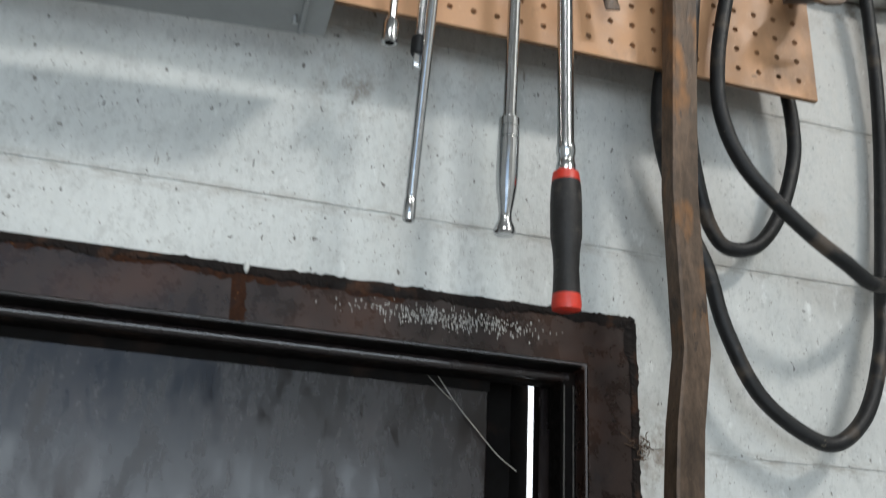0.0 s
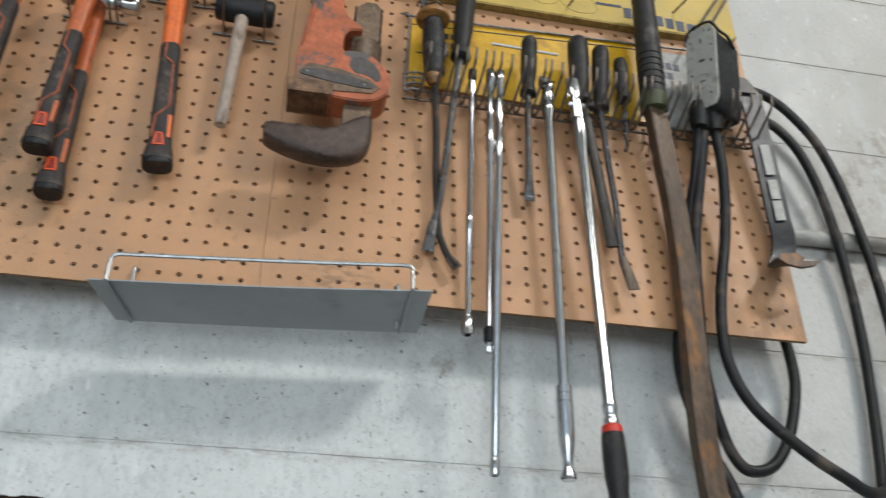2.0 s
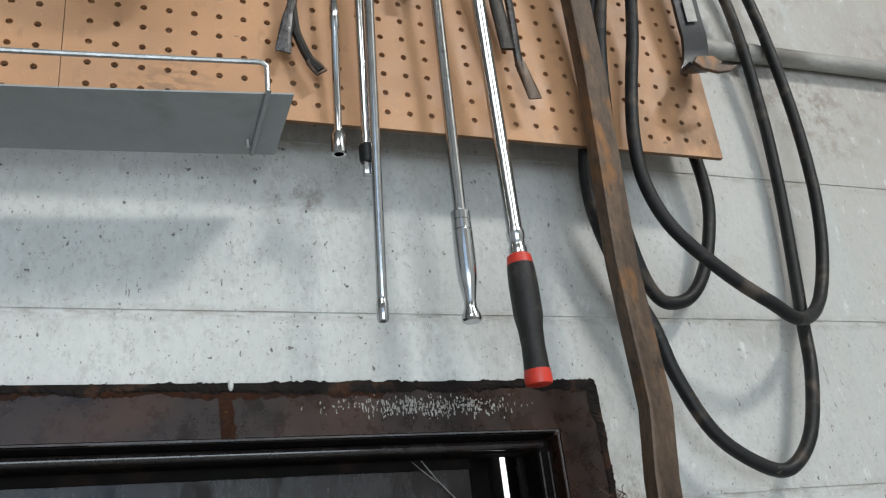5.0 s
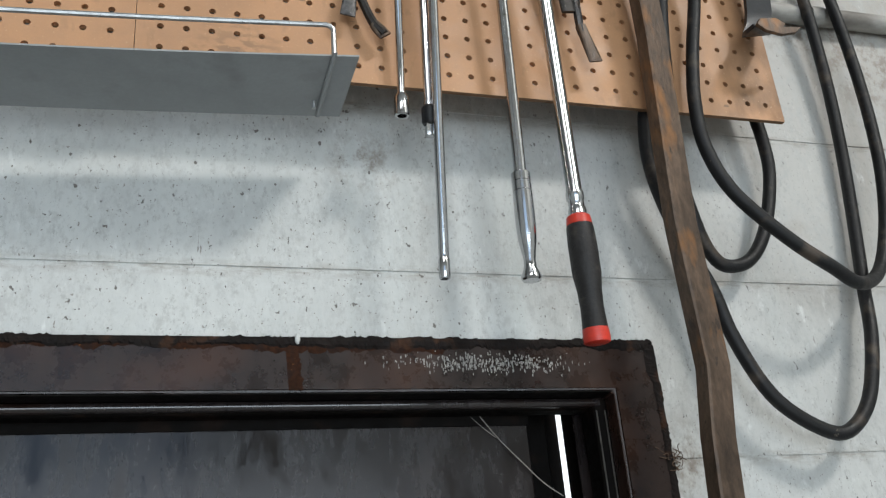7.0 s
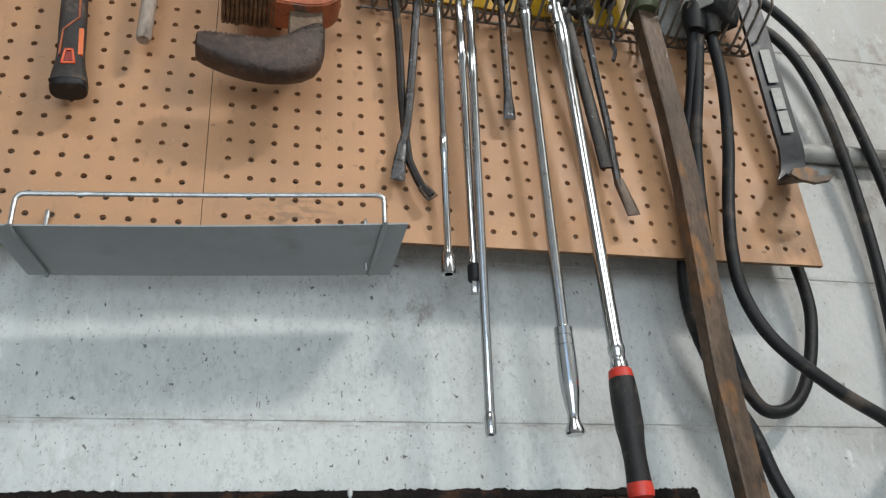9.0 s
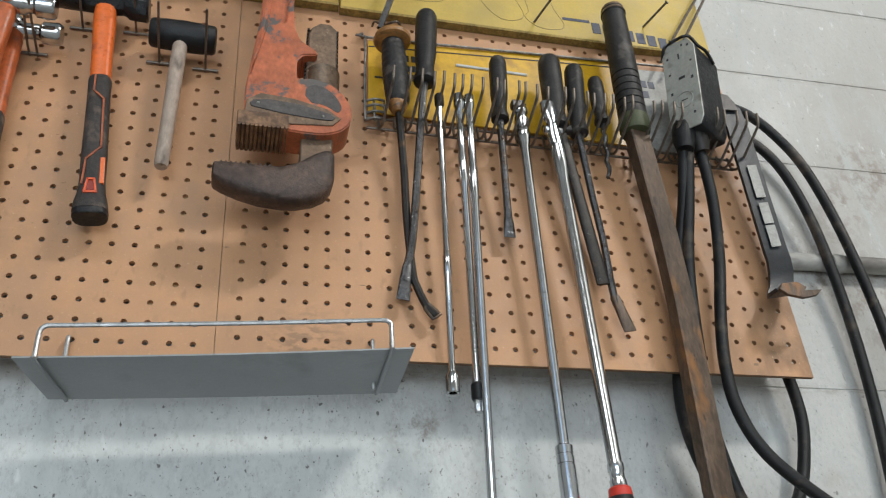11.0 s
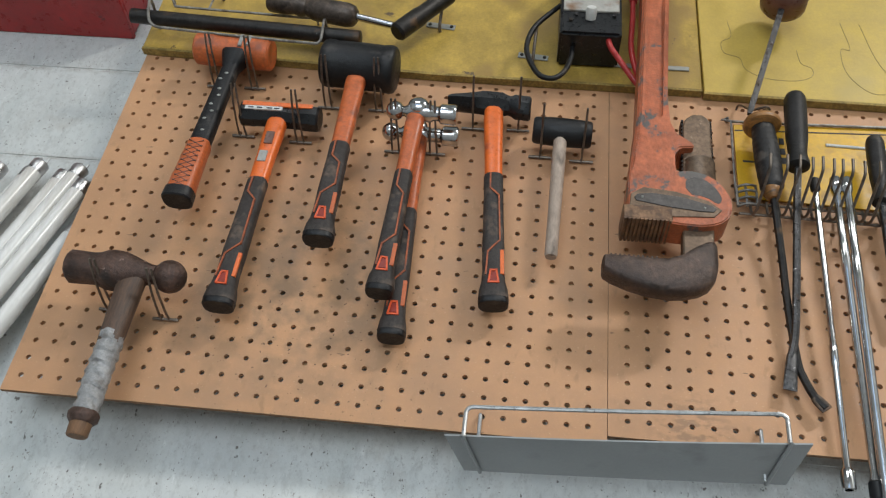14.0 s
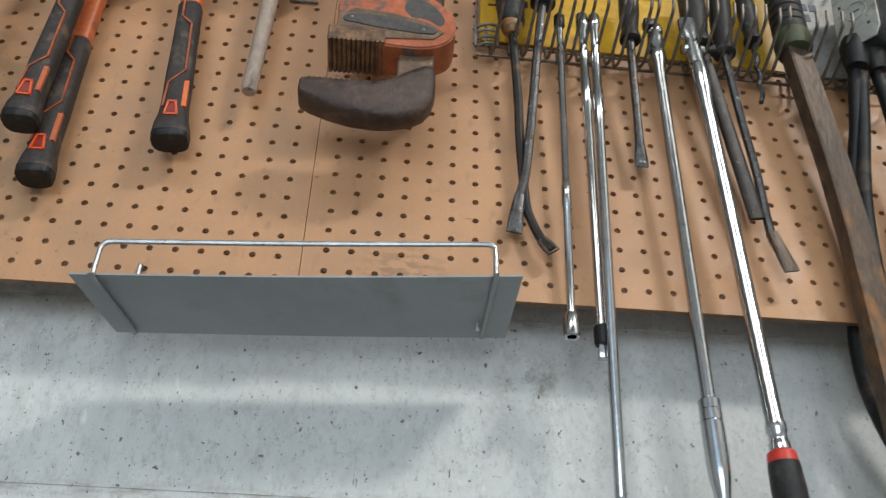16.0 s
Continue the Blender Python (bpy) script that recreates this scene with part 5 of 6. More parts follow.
# pry screwdrivers
ob = tool("pry_screwdriver", "pry bar with tape-wrapped black handle and hooked tip", "screwdriver", (0.45, -0.03, 2.424), -0.008, -0.011)
a, b = (0.427, -0.050, 2.868), (0.424, -0.046, 2.735)
screwdriver_handle(ob, a, b, 0.0168, HANDLE, False, "lumpy black taped handle")
part("cross_guard", box(0.402, 0.452, -0.052, -0.040, 2.728, 2.740, 0.002), HANDLE, ob)
part("blade", rod((0.428, -0.044, 2.735), (0.458, -0.025, 2.497), [(0, 0.0075, 0.0050), (0.12, 0.0080, 0.0045), (0.20, 0.0085, 0.0036), (0.241, 0.0090, 0.0026)], 12, 3.5), DARKSTEEL, ob, "dark flat steel blade")
ob = tool("pry_screwdriver", "long black-handled pry screwdriver with bent rusty tip", "screwdriver", (0.47, -0.03, 2.424), -0.004, -0.006)
screwdriver_handle(ob, (0.4605, -0.049, 2.852), (0.450, -0.046, 2.722), 0.0140)
part("blade", tube([(0.450, -0.046, 2.724), (0.458, -0.034, 2.63), (0.465, -0.026, 2.56), (0.466, -0.023, 2.49), (0.467, -0.023, 2.465)], 0.0050, 8, 5), STEEL, ob, "worn steel shank")
part("tip", rod((0.467, -0.023, 2.475), (0.477, -0.027, 2.424), [(0, 0.006, 0.0045), (0.025, 0.0072, 0.0032), (0.048, 0.0085, 0.0016), (0.052, 0.0085, 0.001)], 12, 3.5), RUST, ob, "bent rusty tip")
ob = tool("nut_driver", "small tool with grey plastic handle and spiral bit", "screwdriver", (0.49, -0.04, 2.66), -0.004, -0.006)
screwdriver_handle(ob, (0.491, -0.048, 2.834), (0.490, -0.046, 2.748), 0.0115, HANDLE, False, "smooth dark grey handle")
bm = bmesh.new()
twist = [Vector((0.4905 + 0.0016 * math.cos(i * 0.9), -0.046 + i * 0.0006 + 0.0016 * math.sin(i * 0.9), 2.749 - i * 0.0036)) for i in range(25)]
part("bit", tube(twist, 0.0030, 6, 2), STEEL, ob, "spiral steel bit")

# big pry bar
ob = tool("pry_bar", "heavy rusty square pry bar with black rubber grip", "pry bar", (0.54, -0.02, 1.86))
a, b = (0.5385, -0.058, 2.972), (0.530, -0.054, 2.722)
L = length(a, b)
prof = [(0, 0.0140), (0.003, 0.0185), (0.012, 0.0192), (0.013, 0.0182), (0.10, 0.0200), (0.140, 0.0205)]
for i in range(6):
    s = 0.142 + i * 0.013
    prof += [(s, 0.0204), (s + 0.001, 0.0190), (s + 0.0025, 0.0190), (s + 0.0035, 0.0208)]
part("grip", rod(a, b, prof + [(L - 0.026, 0.0206)], 24), HANDLE, ob, "faded black ribbed rubber grip")
part("cap", rod((0.5387, -0.058, 2.976), (0.5383, -0.058, 2.960), [(0, 0.012), (0.002, 0.0172), (0.014, 0.0195)], 24), SHANK, ob)
part("band", rod(a, b, [(L - 0.027, 0.0212), (L - 0.020, 0.0220), (L - 0.006, 0.0222), (L, 0.0200)], 24), GREENTAPE, ob, "green striped band")
bm = bmesh.new()
rings = []
for x, y, z, h in ((0.531, -0.052, 2.735, 0.0150), (0.546, -0.036, 2.56, 0.0152), (0.549, -0.030, 2.46, 0.0152), (0.541, -0.024, 2.219, 0.0152), (0.546, -0.022, 2.06, 0.0152), (0.536, -0.022, 1.99, 0.0150), (0.532, -0.022, 1.934, 0.0150), (0.531, -0.022, 1.86, 0.0140)):
    ring = []
    for cx, cy in ((1.12, -0.50), (1.04, -0.68), (-0.72, -1.12), (-0.90, -1.04), (-1.14, 0.34), (-1.06, 0.52), (0.66, 1.10), (0.84, 1.02)):
        ring.append(Vector((x + cx * h, y + cy * h * 0.75, z)))
    rings.append(ring)
part("bar", loft(rings, bm), RUST, ob, "rust-brown square steel bar", smooth=False)

# electrical box with cables
ob = thing("junction_box", (0.607, -0.065, 2.72), "pale zinc electrical box with knock-out holes, wrapped in black tape", "junction box")
c = (0.618, -0.062, 2.800)
out = [(0.592, 2.735), (0.598, 2.722), (0.638, 2.722), (0.644, 2.735), (0.644, 2.862), (0.634, 2.880), (0.602, 2.880), (0.592, 2.862)]


def boxed(bm):
    turned(bm, (0.609, c[1], c[2]), 0, 7, -56)
    bmesh.ops.translate(bm, vec=(0.016, 0, -0.004), verts=bm.verts)
    return bm


lid = part("cover_plate", boxed(plate(out, -0.0935, -0.096, 0.0006, 1)), ZINC, ob, "pale zinc cover plate")
part("box_body", boxed(plate(out, -0.026, -0.0932, 0.002, 1)), BLACK, ob, "box sides wrapped in black tape")
for x, z, w, h in ((0.618, 2.852, 0.0012, 0.005), (0.600, 2.855, 0.0016, 0.002), (0.634, 2.866, 0.0015, 0.002), (0.625, 2.870, 0.0015, 0.0018), (0.619, 2.812, 0.0050, 0.0022), (0.635, 2.806, 0.0018, 0.0026), (0.601, 2.790, 0.0018, 0.0022), (0.619, 2.772, 0.005, 0.001), (0.601, 2.825, 0.0017, 0.0014), (0.636, 2.836, 0.0015, 0.0015), (0.632, 2.745, 0.0017, 0.002), (0.602, 2.742, 0.0017, 0.0018)):
    part("slot", boxed(box(x - w, x + w, -0.0963, -0.0952, z - h, z + h)), DARKPRINT, lid, smooth=False)
ring = [(0.619 + 0.013 * math.cos(t * math.pi / 9), -0.0962, 2.772 + 0.013 * math.sin(t * math.pi / 9)) for t in range(19)]
part("knockout_ring", boxed(tube(ring, 0.0008, 6, 1)), PALESTEEL, lid)
part("tape_fold", boxed(tube([(0.591, -0.093, 2.862), (0.597, -0.098, 2.876), (0.603, -0.094, 2.883), (0.611, -0.099, 2.881), (0.620, -0.095, 2.885), (0.630, -0.099, 2.881), (0.637, -0.092, 2.882), (0.643, -0.080, 2.869), (0.646, -0.062, 2.868), (0.645, -0.04, 2.858)], 0.0026, 6, 3)), BLACK, ob, "crumpled black tape edge")
part("cable_clamp", rod((0.600, -0.066, 2.735), (0.594, -0.064, 2.690), [(0, 0.015), (0.01, 0.017), (0.026, 0.0165), (0.044, 0.012)], 18), BLACK, ob, "black cable clamp")
part("cable_clamp", rod((0.617, -0.066, 2.738), (0.622, -0.060, 2.690), [(0, 0.014), (0.012, 0.016), (0.03, 0.0145), (0.046, 0.011)], 18), DARKSTEEL, ob)
ob2 = thing("power_cable", (0.62, -0.03, 2.17), "thick black rubber power cable hanging in a large loop", "cable", "hanging cables")
part("cable", tube([(0.622, -0.058, 2.70), (0.628, -0.045, 2.62), (0.624, -0.028, 2.533), (0.606, -0.024, 2.45), (0.595, -0.022, 2.381), (0.597, -0.020, 2.321), (0.621, -0.020, 2.264), (0.680, -0.018, 2.211), (0.731, -0.016, 2.179), (0.770, -0.006, 2.165), (0.815, 0.012, 2.182), (0.852, 0.025, 2.225), (0.880, 0.030, 2.295), (0.896, 0.032, 2.38), (0.900, 0.032, 2.50), (0.890, 0.032, 2.645), (0.868, 0.032, 2.76), (0.835, 0.030, 2.822), (0.790, 0.025, 2.862), (0.745, 0.022, 2.872), (0.70, 0.030, 2.868), (0.66, 0.035, 2.86)], 0.0080, 14, 6), CABLE, ob2)
ob2 = thing("power_cable", (0.60, -0.02, 2.0), "thick black rubber power cable hanging in the lowest loop", "cable", "hanging cables")
part("cable", tube([(0.596, -0.058, 2.70), (0.588, -0.035, 2.62), (0.572, -0.010, 2.53), (0.557, 0.004, 2.434), (0.546, 0.016, 2.361), (0.549, 0.022, 2.301), (0.570, 0.026, 2.230), (0.599, 0.028, 2.168), (0.615, 0.029, 2.109), (0.648, 0.030, 2.045), (0.696, 0.030, 2.010), (0.735, 0.030, 2.004), (0.774, 0.030, 2.040), (0.804, 0.034, 2.111), (0.824, 0.045, 2.18), (0.840, 0.050, 2.257), (0.856, 0.050, 2.38), (0.860, 0.045, 2.50), (0.850, 0.036, 2.64), (0.826, 0.030, 2.742), (0.790, 0.028, 2.799), (0.745, 0.028, 2.818), (0.70, 0.034, 2.815), (0.66, 0.038, 2.81)], 0.0080, 14, 6), CABLE, ob2)
ob2 = thing("power_cable", (0.6, -0.02, 2.2), "black rubber cable looping down and up behind the pegboard", "cable", "hanging cables")
part("cable", tube([(0.604, -0.058, 2.70), (0.594, -0.040, 2.62), (0.580, -0.020, 2.52), (0.573, -0.006, 2.40), (0.580, 0.016, 2.32), (0.596, 0.028, 2.25), (0.614, 0.036, 2.213), (0.635, 0.038, 2.199), (0.669, 0.039, 2.210), (0.700, 0.040, 2.252), (0.724, 0.040, 2.320), (0.728, 0.040, 2.37), (0.722, 0.040, 2.43), (0.712, 0.040, 2.50), (0.70, 0.040, 2.60)], 0.0080, 14, 6), CABLE, ob2)

# black bracket tool
ob = thing("steel_bracket", (0.70, -0.04, 2.49), "black steel bracket with worn paper stickers and a hooked notched foot", "bracket")
prof = [((0.691, -0.048, 2.806), 0.009), ((0.693, -0.048, 2.802), 0.0140), ((0.699, -0.047, 2.796), 0.0180), ((0.704, -0.045, 2.760), 0.0180), ((0.7095, -0.036, 2.640), 0.0180), ((0.7125, -0.031, 2.560), 0.0185), ((0.7150, -0.0285, 2.540), 0.0187), ((0.7150, -0.025, 2.522), 0.0190), ((0.7110, -0.023, 2.504), 0.0190), ((0.7040, -0.0245, 2.490), 0.0190), ((0.6975, -0.031, 2.482), 0.0190), ((0.6960, -0.042, 2.4795), 0.0190), ((0.698, -0.054, 2.4795), 0.0190)]
rings = []
for i, (p, w) in enumerate(prof):
    p = Vector(p)
    q = Vector(prof[min(i + 1, len(prof) - 1)][0]) - Vector(prof[max(i - 1, 0)][0])
    side = Vector((1, 0.0, 0.18)) if i < 9 else Vector((1, -0.1, 0.15))
    side.normalize()
    nor = q.normalized().cross(side).normalized() * 0.0028
    rings.append([p - side * w - nor, p + side * w - nor, p + side * w + nor, p - side * w + nor])
part("strap", loft(rings), STRAP, ob, "bent black steel strap")
part("foot", plate([(0.678, 2.474), (0.684, 2.4825), (0.708, 2.4865), (0.720, 2.4795), (0.716, 2.4745), (0.742, 2.4775), (0.732, 2.468), (0.711, 2.4625), (0.689, 2.466)], -0.0595, -0.0545, 0.0006, 1), RUST, ob, "rusty notched foot")
part("top_plate", plate([(0.681, 2.788), (0.680, 2.812), (0.687, 2.822), (0.699, 2.820), (0.707, 2.806), (0.709, 2.790)], -0.0515, -0.0545, 0.0006, 1), NAMEPLATE, ob, "bare grey worn top end")


def strap_sticker(z0, z1, material, label):
    x0, x1 = 0.7000, 0.7155
    bm = loft([[Vector((x0 + (2.70 - z) * 0.035, y0, z)), Vector((x1 + (2.70 - z) * 0.035, y0, z + 0.003)), Vector((x1 + (2.70 - z) * 0.035, y0 - 0.0006, z + 0.003)), Vector((x0 + (2.70 - z) * 0.035, y0 - 0.0006, z))] for z, y0 in ((z0, -0.0452 + (2.70 - z0) * 0.062), (z1, -0.0452 + (2.70 - z1) * 0.062))])
    return part("sticker", bm, material, ob, label, smooth=False)


strap_sticker(2.691, 2.636, WHITECARD, "grubby white warning sticker")
strap_sticker(2.627, 2.593, WHITECARD, "grubby white printed sticker")
strap_sticker(2.590, 2.556, WHITECARD, "white sticker with red edge")

# conduit on the wall
ob = thing("conduit", (0.70, 0.058, 2.59), "white-painted steel conduit along the wall, grimy underneath", "conduit")
part("pipe", tube([(0.45, 0.056, 2.594), (1.2, 0.056, 2.604), (2.6, 0.056, 2.61)], 0.0135, 16, 3), CONDUIT, ob, "painted pipe")
for x in (0.87, 1.9):
    part("strap", rod((x, 0.056, 2.6), (x + 0.02, 0.056, 2.6), [(0, 0.0150), (0.02, 0.0150)], 18), CONDUIT, ob)

# ---- things on the yellow boards ----
ob = thing("black_pipe", (-0.58, -0.05, 2.985), "dull black steel pipe lying in wire holders", "pipe", far=True)
part("pipe", rod((-0.777, -0.058, 2.998), (-0.398, -0.058, 2.974), [(0, 0.0095), (0.001, 0.0120), (0.378, 0.0120), (0.3795, 0.0095)], 20), DARKSTEEL, ob, "dull black tube")
ob = thing("wire_holder", (-0.6, -0.03, 2.95), "bent galvanised wire holder on the yellow board", "wire holder", far=True)
part("wire", tube([(-0.748, -0.014, 3.02), (-0.748, -0.070, 3.022), (-0.744, -0.076, 3.000), (-0.735, -0.074, 2.972), (-0.722, -0.072, 2.960), (-0.70, -0.072, 2.957), (-0.60, -0.072, 2.949), (-0.48, -0.072, 2.942), (-0.458, -0.072, 2.944), (-0.456, -0.074, 2.965), (-0.458, -0.072, 2.996), (-0.458, -0.014, 3.000)], 0.0023, 8, 5), DULLWIRE, ob)
part("wire", tube([(-0.742, -0.014, 3.085), (-0.740, -0.034, 3.078), (-0.728, -0.036, 3.056), (-0.715, -0.036, 3.051), (-0.60, -0.036, 3.046), (-0.50, -0.036, 3.041), (-0.488, -0.034, 3.046), (-0.487, -0.014, 3.052)], 0.0021, 8, 5), DULLWIRE, ob)
part("wire", tube([(-0.66, -0.014, 3.10), (-0.665, -0.036, 3.08), (-0.668, -0.036, 3.05)], 0.0018, 8, 3), DULLWIRE, ob)
ob = thing("air_drill", (-0.48, -0.06, 3.02), "greasy dark steel air tool with a chrome spindle", "air tool", far=True)
a, b = (-0.56, -0.062, 3.048), (-0.412, -0.062, 3.018)
part("body", rod(a, b, [(0, 0.016), (0.004, 0.0185), (0.03, 0.0190), (0.045, 0.015), (0.058, 0.0175), (0.066, 0.0140), (0.080, 0.0190), (0.135, 0.0195), (0.146, 0.0165), (0.151, 0.010)], 22), GREASY, ob, "greasy ribbed barrel")
part("spindle", rod((-0.414, -0.062, 3.019), (-0.335, -0.060, 3.000), [(0, 0.0058), (0.082, 0.0056)], 14), CHROME, ob, "chrome spindle")
part("socket", rod((-0.345, -0.060, 2.988), (-0.272, -0.060, 3.085), [(0, 0.012), (0.004, 0.0155), (0.05, 0.0155), (0.058, 0.0140), (0.12, 0.0140)], 20), DARKSTEEL, ob, "dark angled socket")
ob = thing("mounting_clip", (-0.285, -0.014, 3.06), "small zinc clip screwed to the yellow board", "clip", "zinc clips", far=True)


def clip(ob, x, z):
    part("plate", turned(box(x - 0.024, x + 0.024, -0.0165, -0.0142, z - 0.006, z + 0.006, 0.0008), (x, -0.015, z), 0, 6, 0), PALESTEEL, ob)
    for dx in (-0.018, 0.018):
        part("screw", rod((x + dx, -0.0162, z - dx * 0.1), (x + dx, -0.0185, z - dx * 0.1), [(0, 0.0032), (0.002, 0.0026)], 10, front=(0, 0, 1)), DARKSTEEL, ob)
    part("pin", tube([(x, -0.014, z - 0.012), (x, -0.03, z - 0.014), (x + 0.002, -0.05, z + 0.03)], 0.0026, 8, 3), WIRE, ob)


clip(ob, -0.285, 3.060)
ob = thing("mounting_clip", (-0.131, -0.014, 3.0), "small zinc clip with a steel pin on the yellow board", "clip", "zinc clips", far=True)
clip(ob, -0.131, 2.998)
ob = thing("control_box", (-0.045, -0.06, 2.95), "black electric control box with pale metal cover", "control box", far=True)
part("housing", box(-0.094, 0.000, -0.082, -0.0145, 2.981, 3.16, 0.004, seg=2), BLACKGLOSS, ob, "black plastic housing")
part("cover", box(-0.090, -0.004, -0.086, -0.0815, 3.030, 3.155, 0.001), RUSTYCOVER, ob, "pale metal cover")
part("toggle", rod((-0.048, -0.0815, 3.016), (-0.048, -0.100, 3.022), [(0, 0.008), (0.012, 0.009), (0.019, 0.007)], 14, front=(0, 0, 1)), WHITEPLASTIC, ob, "cream toggle switch")
for x, z in ((-0.078, 3.008), (-0.012, 3.022), (-0.070, 3.022)):
    part("screw", rod((x, -0.0815, z), (x, -0.0875, z), [(0, 0.0035), (0.005, 0.003)], 10, front=(0, 0, 1)), STEEL, ob)
part("cord", tube([(-0.094, -0.06, 3.070), (-0.105, -0.06, 3.056), (-0.130, -0.06, 3.02), (-0.141, -0.06, 2.985), (-0.140, -0.062, 2.949), (-0.122, -0.064, 2.907), (-0.100, -0.064, 2.899), (-0.083, -0.060, 2.920), (-0.074, -0.056, 2.955), (-0.072, -0.052, 2.985)], 0.0042, 10, 6), CABLE, ob, "black looped cord")
part("cord", tube([(-0.020, -0.070, 2.990), (-0.016, -0.070, 2.968), (0.000, -0.066, 2.940), (0.022, -0.058, 2.908), (0.040, -0.045, 2.900)], 0.0045, 10, 5), REDWIRE, ob, "red cord")
part("cord", tube([(0.022, -0.055, 3.13), (0.020, -0.055, 3.05), (0.017, -0.055, 2.99), (0.022, -0.052, 2.95), (0.032, -0.048, 2.915)], 0.0045, 10, 5), REDWIRE, ob, "red cord")
part("cord_grip", rod((0.020, -0.055, 3.17), (0.022, -0.055, 3.09), [(0, 0.008), (0.05, 0.009), (0.078, 0.006)], 14), REDWIRE, ob)
ob = thing("metal_strip", (0.05, -0.015, 3.0), "thin zinc strip screwed to the yellow board", "strip", far=True)
part("strip", box(-0.005, 0.112, -0.0165, -0.0142, 2.984, 2.993, 0.0006), PALESTEEL, ob)
ob = thing("long_screwdriver", (0.182, -0.065, 2.856), "long square-shank screwdriver with brown handle, point down", "screwdriver", far=True)
a, b = (0.252, -0.074, 3.095), (0.181, -0.060, 2.853)
L = length(a, b)
part("shank", rod(a, b, [(0.02, 0.0062), (L - 0.01, 0.0058), (L, 0.004)], 4), STEEL, ob, "worn square steel shank")
part("handle", rod((0.262, -0.076, 3.130), (0.2435, -0.072, 3.066), [(0, 0.030), (0.02, 0.036), (0.045, 0.035), (0.058, 0.026), (0.064, 0.012)], 20, 2.4), BROWN, ob, "chipped brown plastic handle")
ob = thing("wire_clip", (0.19, -0.01, 2.92), "small bent wire clip in the pegboard", "hook", "wire hooks in the pegboard")
part("wire", tube([(0.168, 0.002, 2.934), (0.170, -0.012, 2.932), (0.176, -0.050, 2.885), (0.190, -0.068, 2.875), (0.200, -0.050, 2.885), (0.206, -0.012, 2.928), (0.208, 0.002, 2.930)], 0.0017, 8, 4), WIRE, ob)
for x, z, dx, dz in ((0.424, 2.952, 0.026, 0.055), (0.614, 2.974, 0.030, 0.05)):
    ob = thing("nail", (x, -0.014, z), "rusty nail driven into the yellow board, pointing up", "nail", "nails in the yellow board")
    a, b = (x, -0.012, z + 0.022), (x + dx * 0.75, -0.062, z + dz * 0.62)
    L = length(a, b)
    part("shaft", rod(a, b, [(0, 0.0018), (L, 0.0018)], 8), WIRE, ob)
    part("head", rod(a, b, [(L - 0.0005, 0.0036), (L + 0.001, 0.0036)], 10), STEEL, ob)
ob = thing("long_wire_hook", (0.64, -0.04, 2.93), "pair of long straight steel wires rising beside the box", "hook")
for x in (0.0, 0.018):
    part("wire", tube([(0.618 + x, -0.030, 2.900), (0.66 + x, -0.046, 2.972), (0.712 + x * 0.7, -0.052, 3.055), (0.75 + x * 0.5, -0.030, 3.12), (0.755 + x * 0.5, -0.012, 3.125)], 0.0024, 8, 4), WIRE, ob)

# red cabinet and lamp tubes at the far end
ob = thing("red_cabinet", (-1.1, 0.0, 3.04), "dark red enamelled steel wall cabinet", "cabinet", far=True)
part("body", box(-1.45, -0.84, -0.045, WALL_Y, 3.098, 3.62, 0.004), REDCAB, ob, "dark red steel body")
part("door", box(-1.445, -0.845, -0.066, -0.0465, 3.104, 3.61, 0.004), REDCAB, ob, "dark red door")
part("rim", box(-1.452, -0.838, -0.050, WALL_Y, 3.088, 3.0975, 0.002), REDCAB, ob)


def lamp_tube(x, z, y, bend=0.28, r=0.0128):
    ob = thing("fluorescent_tube", (x - z * bend, y, 0), "spare white fluorescent tube leaning upright against the wall", "lamp tube", "spare fluorescent tubes", far=True)
    a = Vector((x - z * bend, y - 0.03, 0.0))
    b = Vector((x, y, z))
    L = (b - a).length
    part("glass", rod(a, b, [(0.02, r), (L - 0.022, r), (L - 0.02, r * 0.95)], 18), TUBEGLASS, ob, "milky white glass tube")
    part("cap", rod(a, b, [(0.0, r), (0.021, r)], 18), ALU, ob)
    part("cap", rod(a, b, [(L - 0.021, r * 1.01), (L - 0.003, r * 1.02), (L - 0.001, r * 0.9), (L, r * 0.7)], 18), ALU, ob, "aluminium end cap")
    u, v, w = axes(a, b)
    for k in (-1, 1):
        part("pin", rod(b + u * 0.006 * k, b + u * 0.006 * k + w * 0.008, [(0, 0.0013), (0.008, 0.0012)], 6), ALU, ob)


for x, z, y in ((-0.925, 2.752, 0.030), (-0.884, 2.757, 0.045), (-0.860, 2.757, 0.024), (-0.833, 2.760, 0.050), (-0.799, 2.757, 0.030), (-0.777, 2.720, 0.020), (-0.768, 2.650, 0.035)):
    lamp_tube(x, z, y)

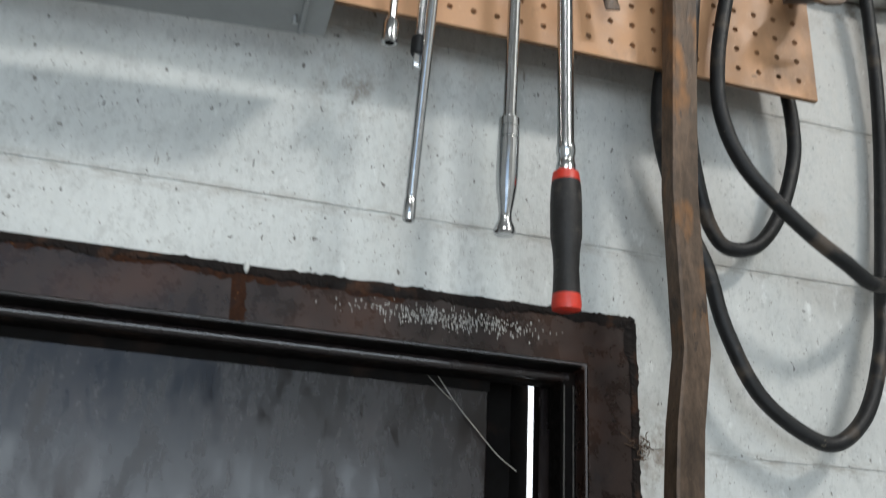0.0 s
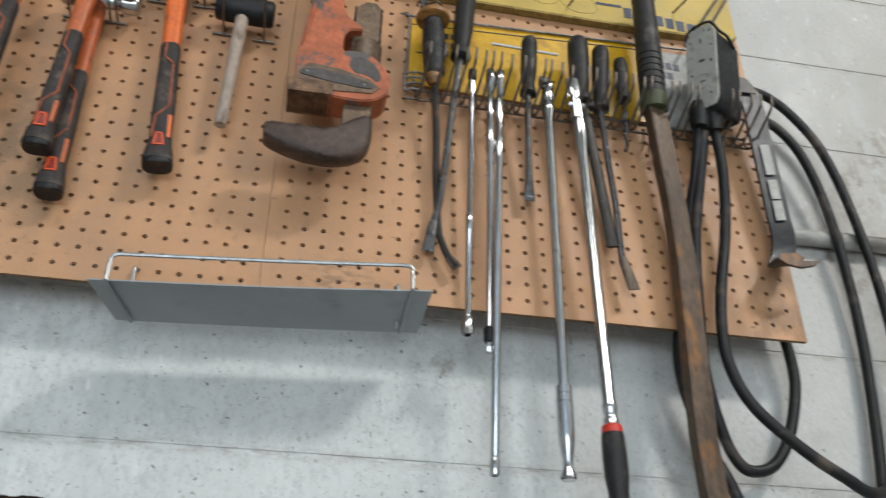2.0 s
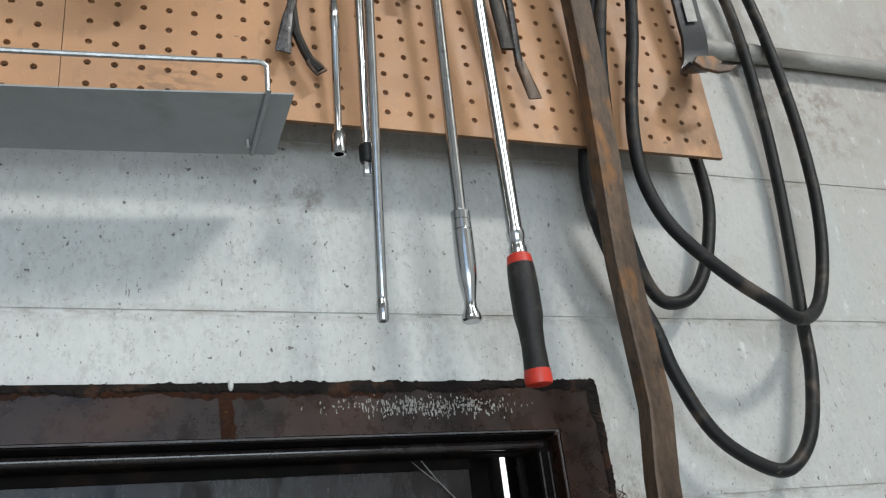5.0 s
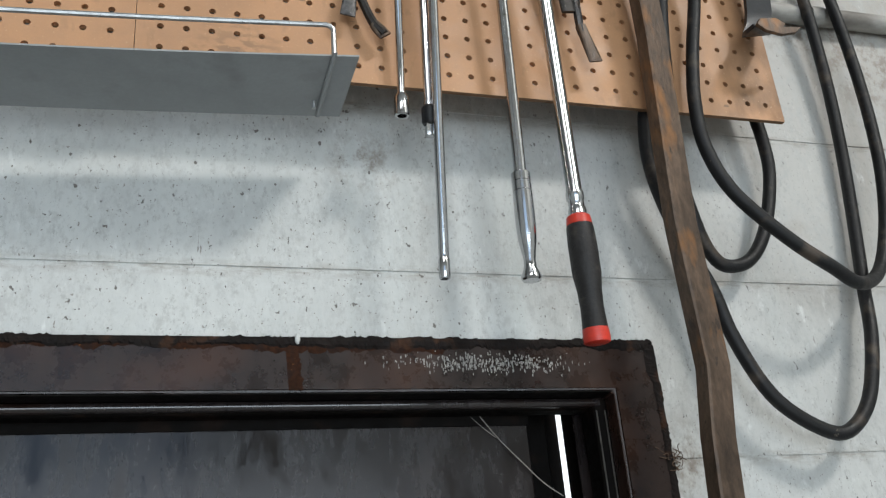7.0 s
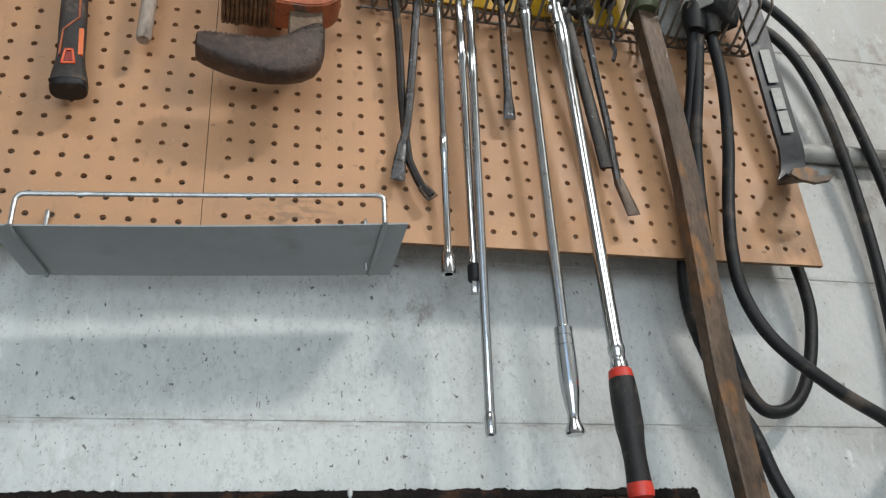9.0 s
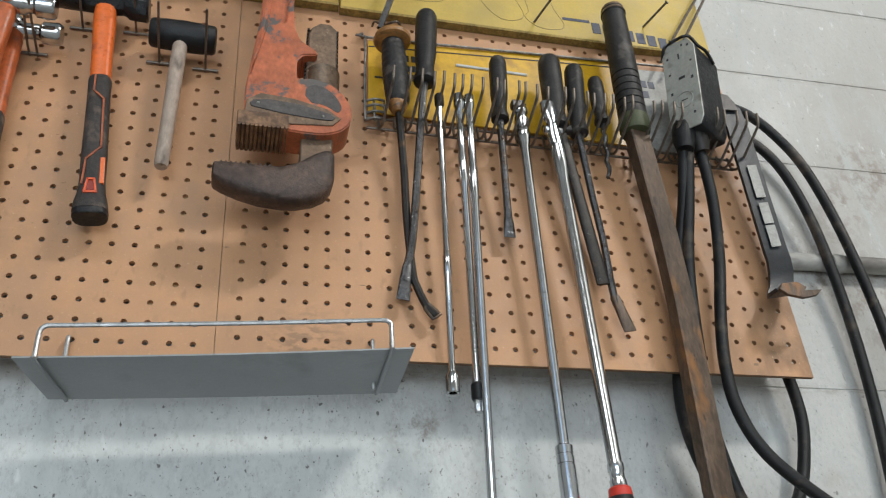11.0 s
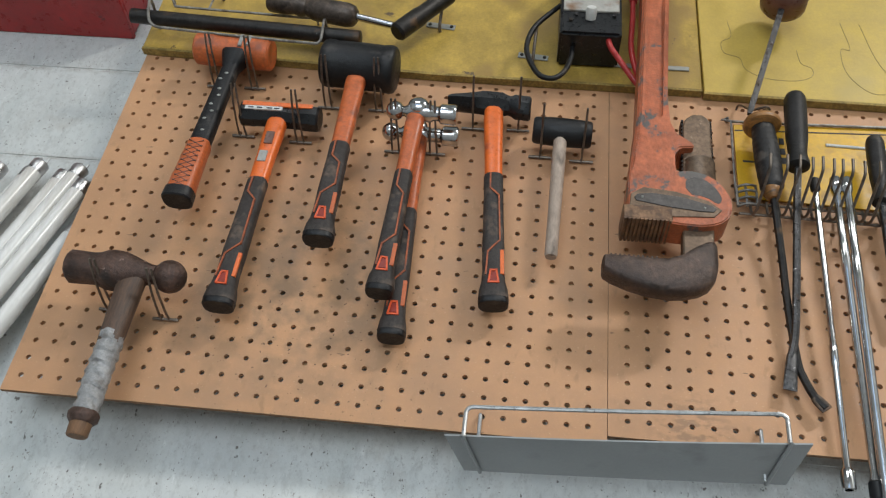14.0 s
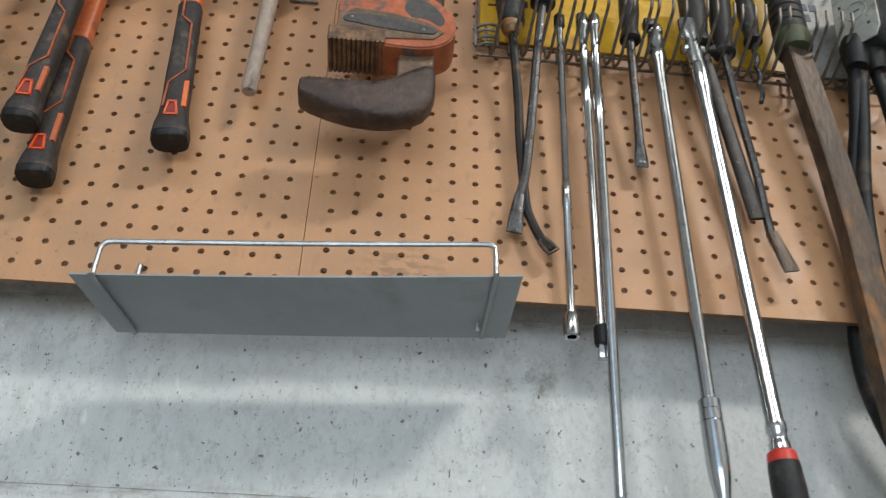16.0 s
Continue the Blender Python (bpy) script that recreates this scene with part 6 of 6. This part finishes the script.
# ---- wall blocks ----
rng = random.Random(11)
BH, BW, J = 0.2045, 0.406, 0.0032
blocks = {}


def block_mesh(wide, tall, cut=None):
    """A painted block's face; cut: (x0, x1, z) of the door's opening, from the block's middle."""
    if cut is None:
        bm = box(-wide / 2, wide / 2, WALL_Y, WALL_Y + 0.0016, -tall / 2, tall / 2)
        bmesh.ops.bevel(bm, geom=[e for e in bm.edges if all(abs(v.co.y - WALL_Y) < 1e-5 for v in e.verts) and abs(e.verts[0].co.z - e.verts[1].co.z) < 1e-5], offset=0.0012, segments=2, affect="EDGES")
    else:
        bm = box(-wide / 2, wide / 2, WALL_Y, WALL_Y + 0.0016, cut[2], tall / 2)
        for a, b in ((-wide / 2, min(cut[0], wide / 2)), (max(cut[1], -wide / 2), wide / 2)):
            if b - a > 0.004:
                box(a, b, WALL_Y, WALL_Y + 0.0016, -tall / 2, cut[2], bm=bm)
        bmesh.ops.remove_doubles(bm, verts=bm.verts, dist=1e-5)
    me = bpy.data.meshes.new("block")
    bm.to_mesh(me)
    bm.free()
    me.materials.append(WALL)
    return me


for row in range(10):
    za, zb = 1.782 + row * BH + J / 2, 1.782 + (row + 1) * BH - J / 2
    for col in range(-4, 6):
        x0 = -0.484 + col * BW + (0.0 if row % 2 else BW / 2)
        x1 = x0 + BW - 0.00005
        cut = None
        if za < DOOR_T and x1 > DOOR_L and x0 < DOOR_R:
            if zb > DOOR_T + 0.01:
                cut = (round(DOOR_L - (x0 + x1) / 2, 4), round(DOOR_R - (x0 + x1) / 2, 4), round(DOOR_T - (za + zb) / 2, 4))
            elif x0 < DOOR_L - 0.03:
                x1 = DOOR_L - 0.001
            elif x1 > DOOR_R + 0.03:
                x0 = DOOR_R + 0.001
            else:
                continue
        key = (round(x1 - x0, 4), cut)
        if key not in blocks:
            blocks[key] = block_mesh(x1 - x0, zb - za, cut)
        b = new("block", blocks[key])
        b.parent = wall_north
        b.location = ((x0 + x1) / 2, rng.uniform(-0.00004, 0.00004), (za + zb) / 2)
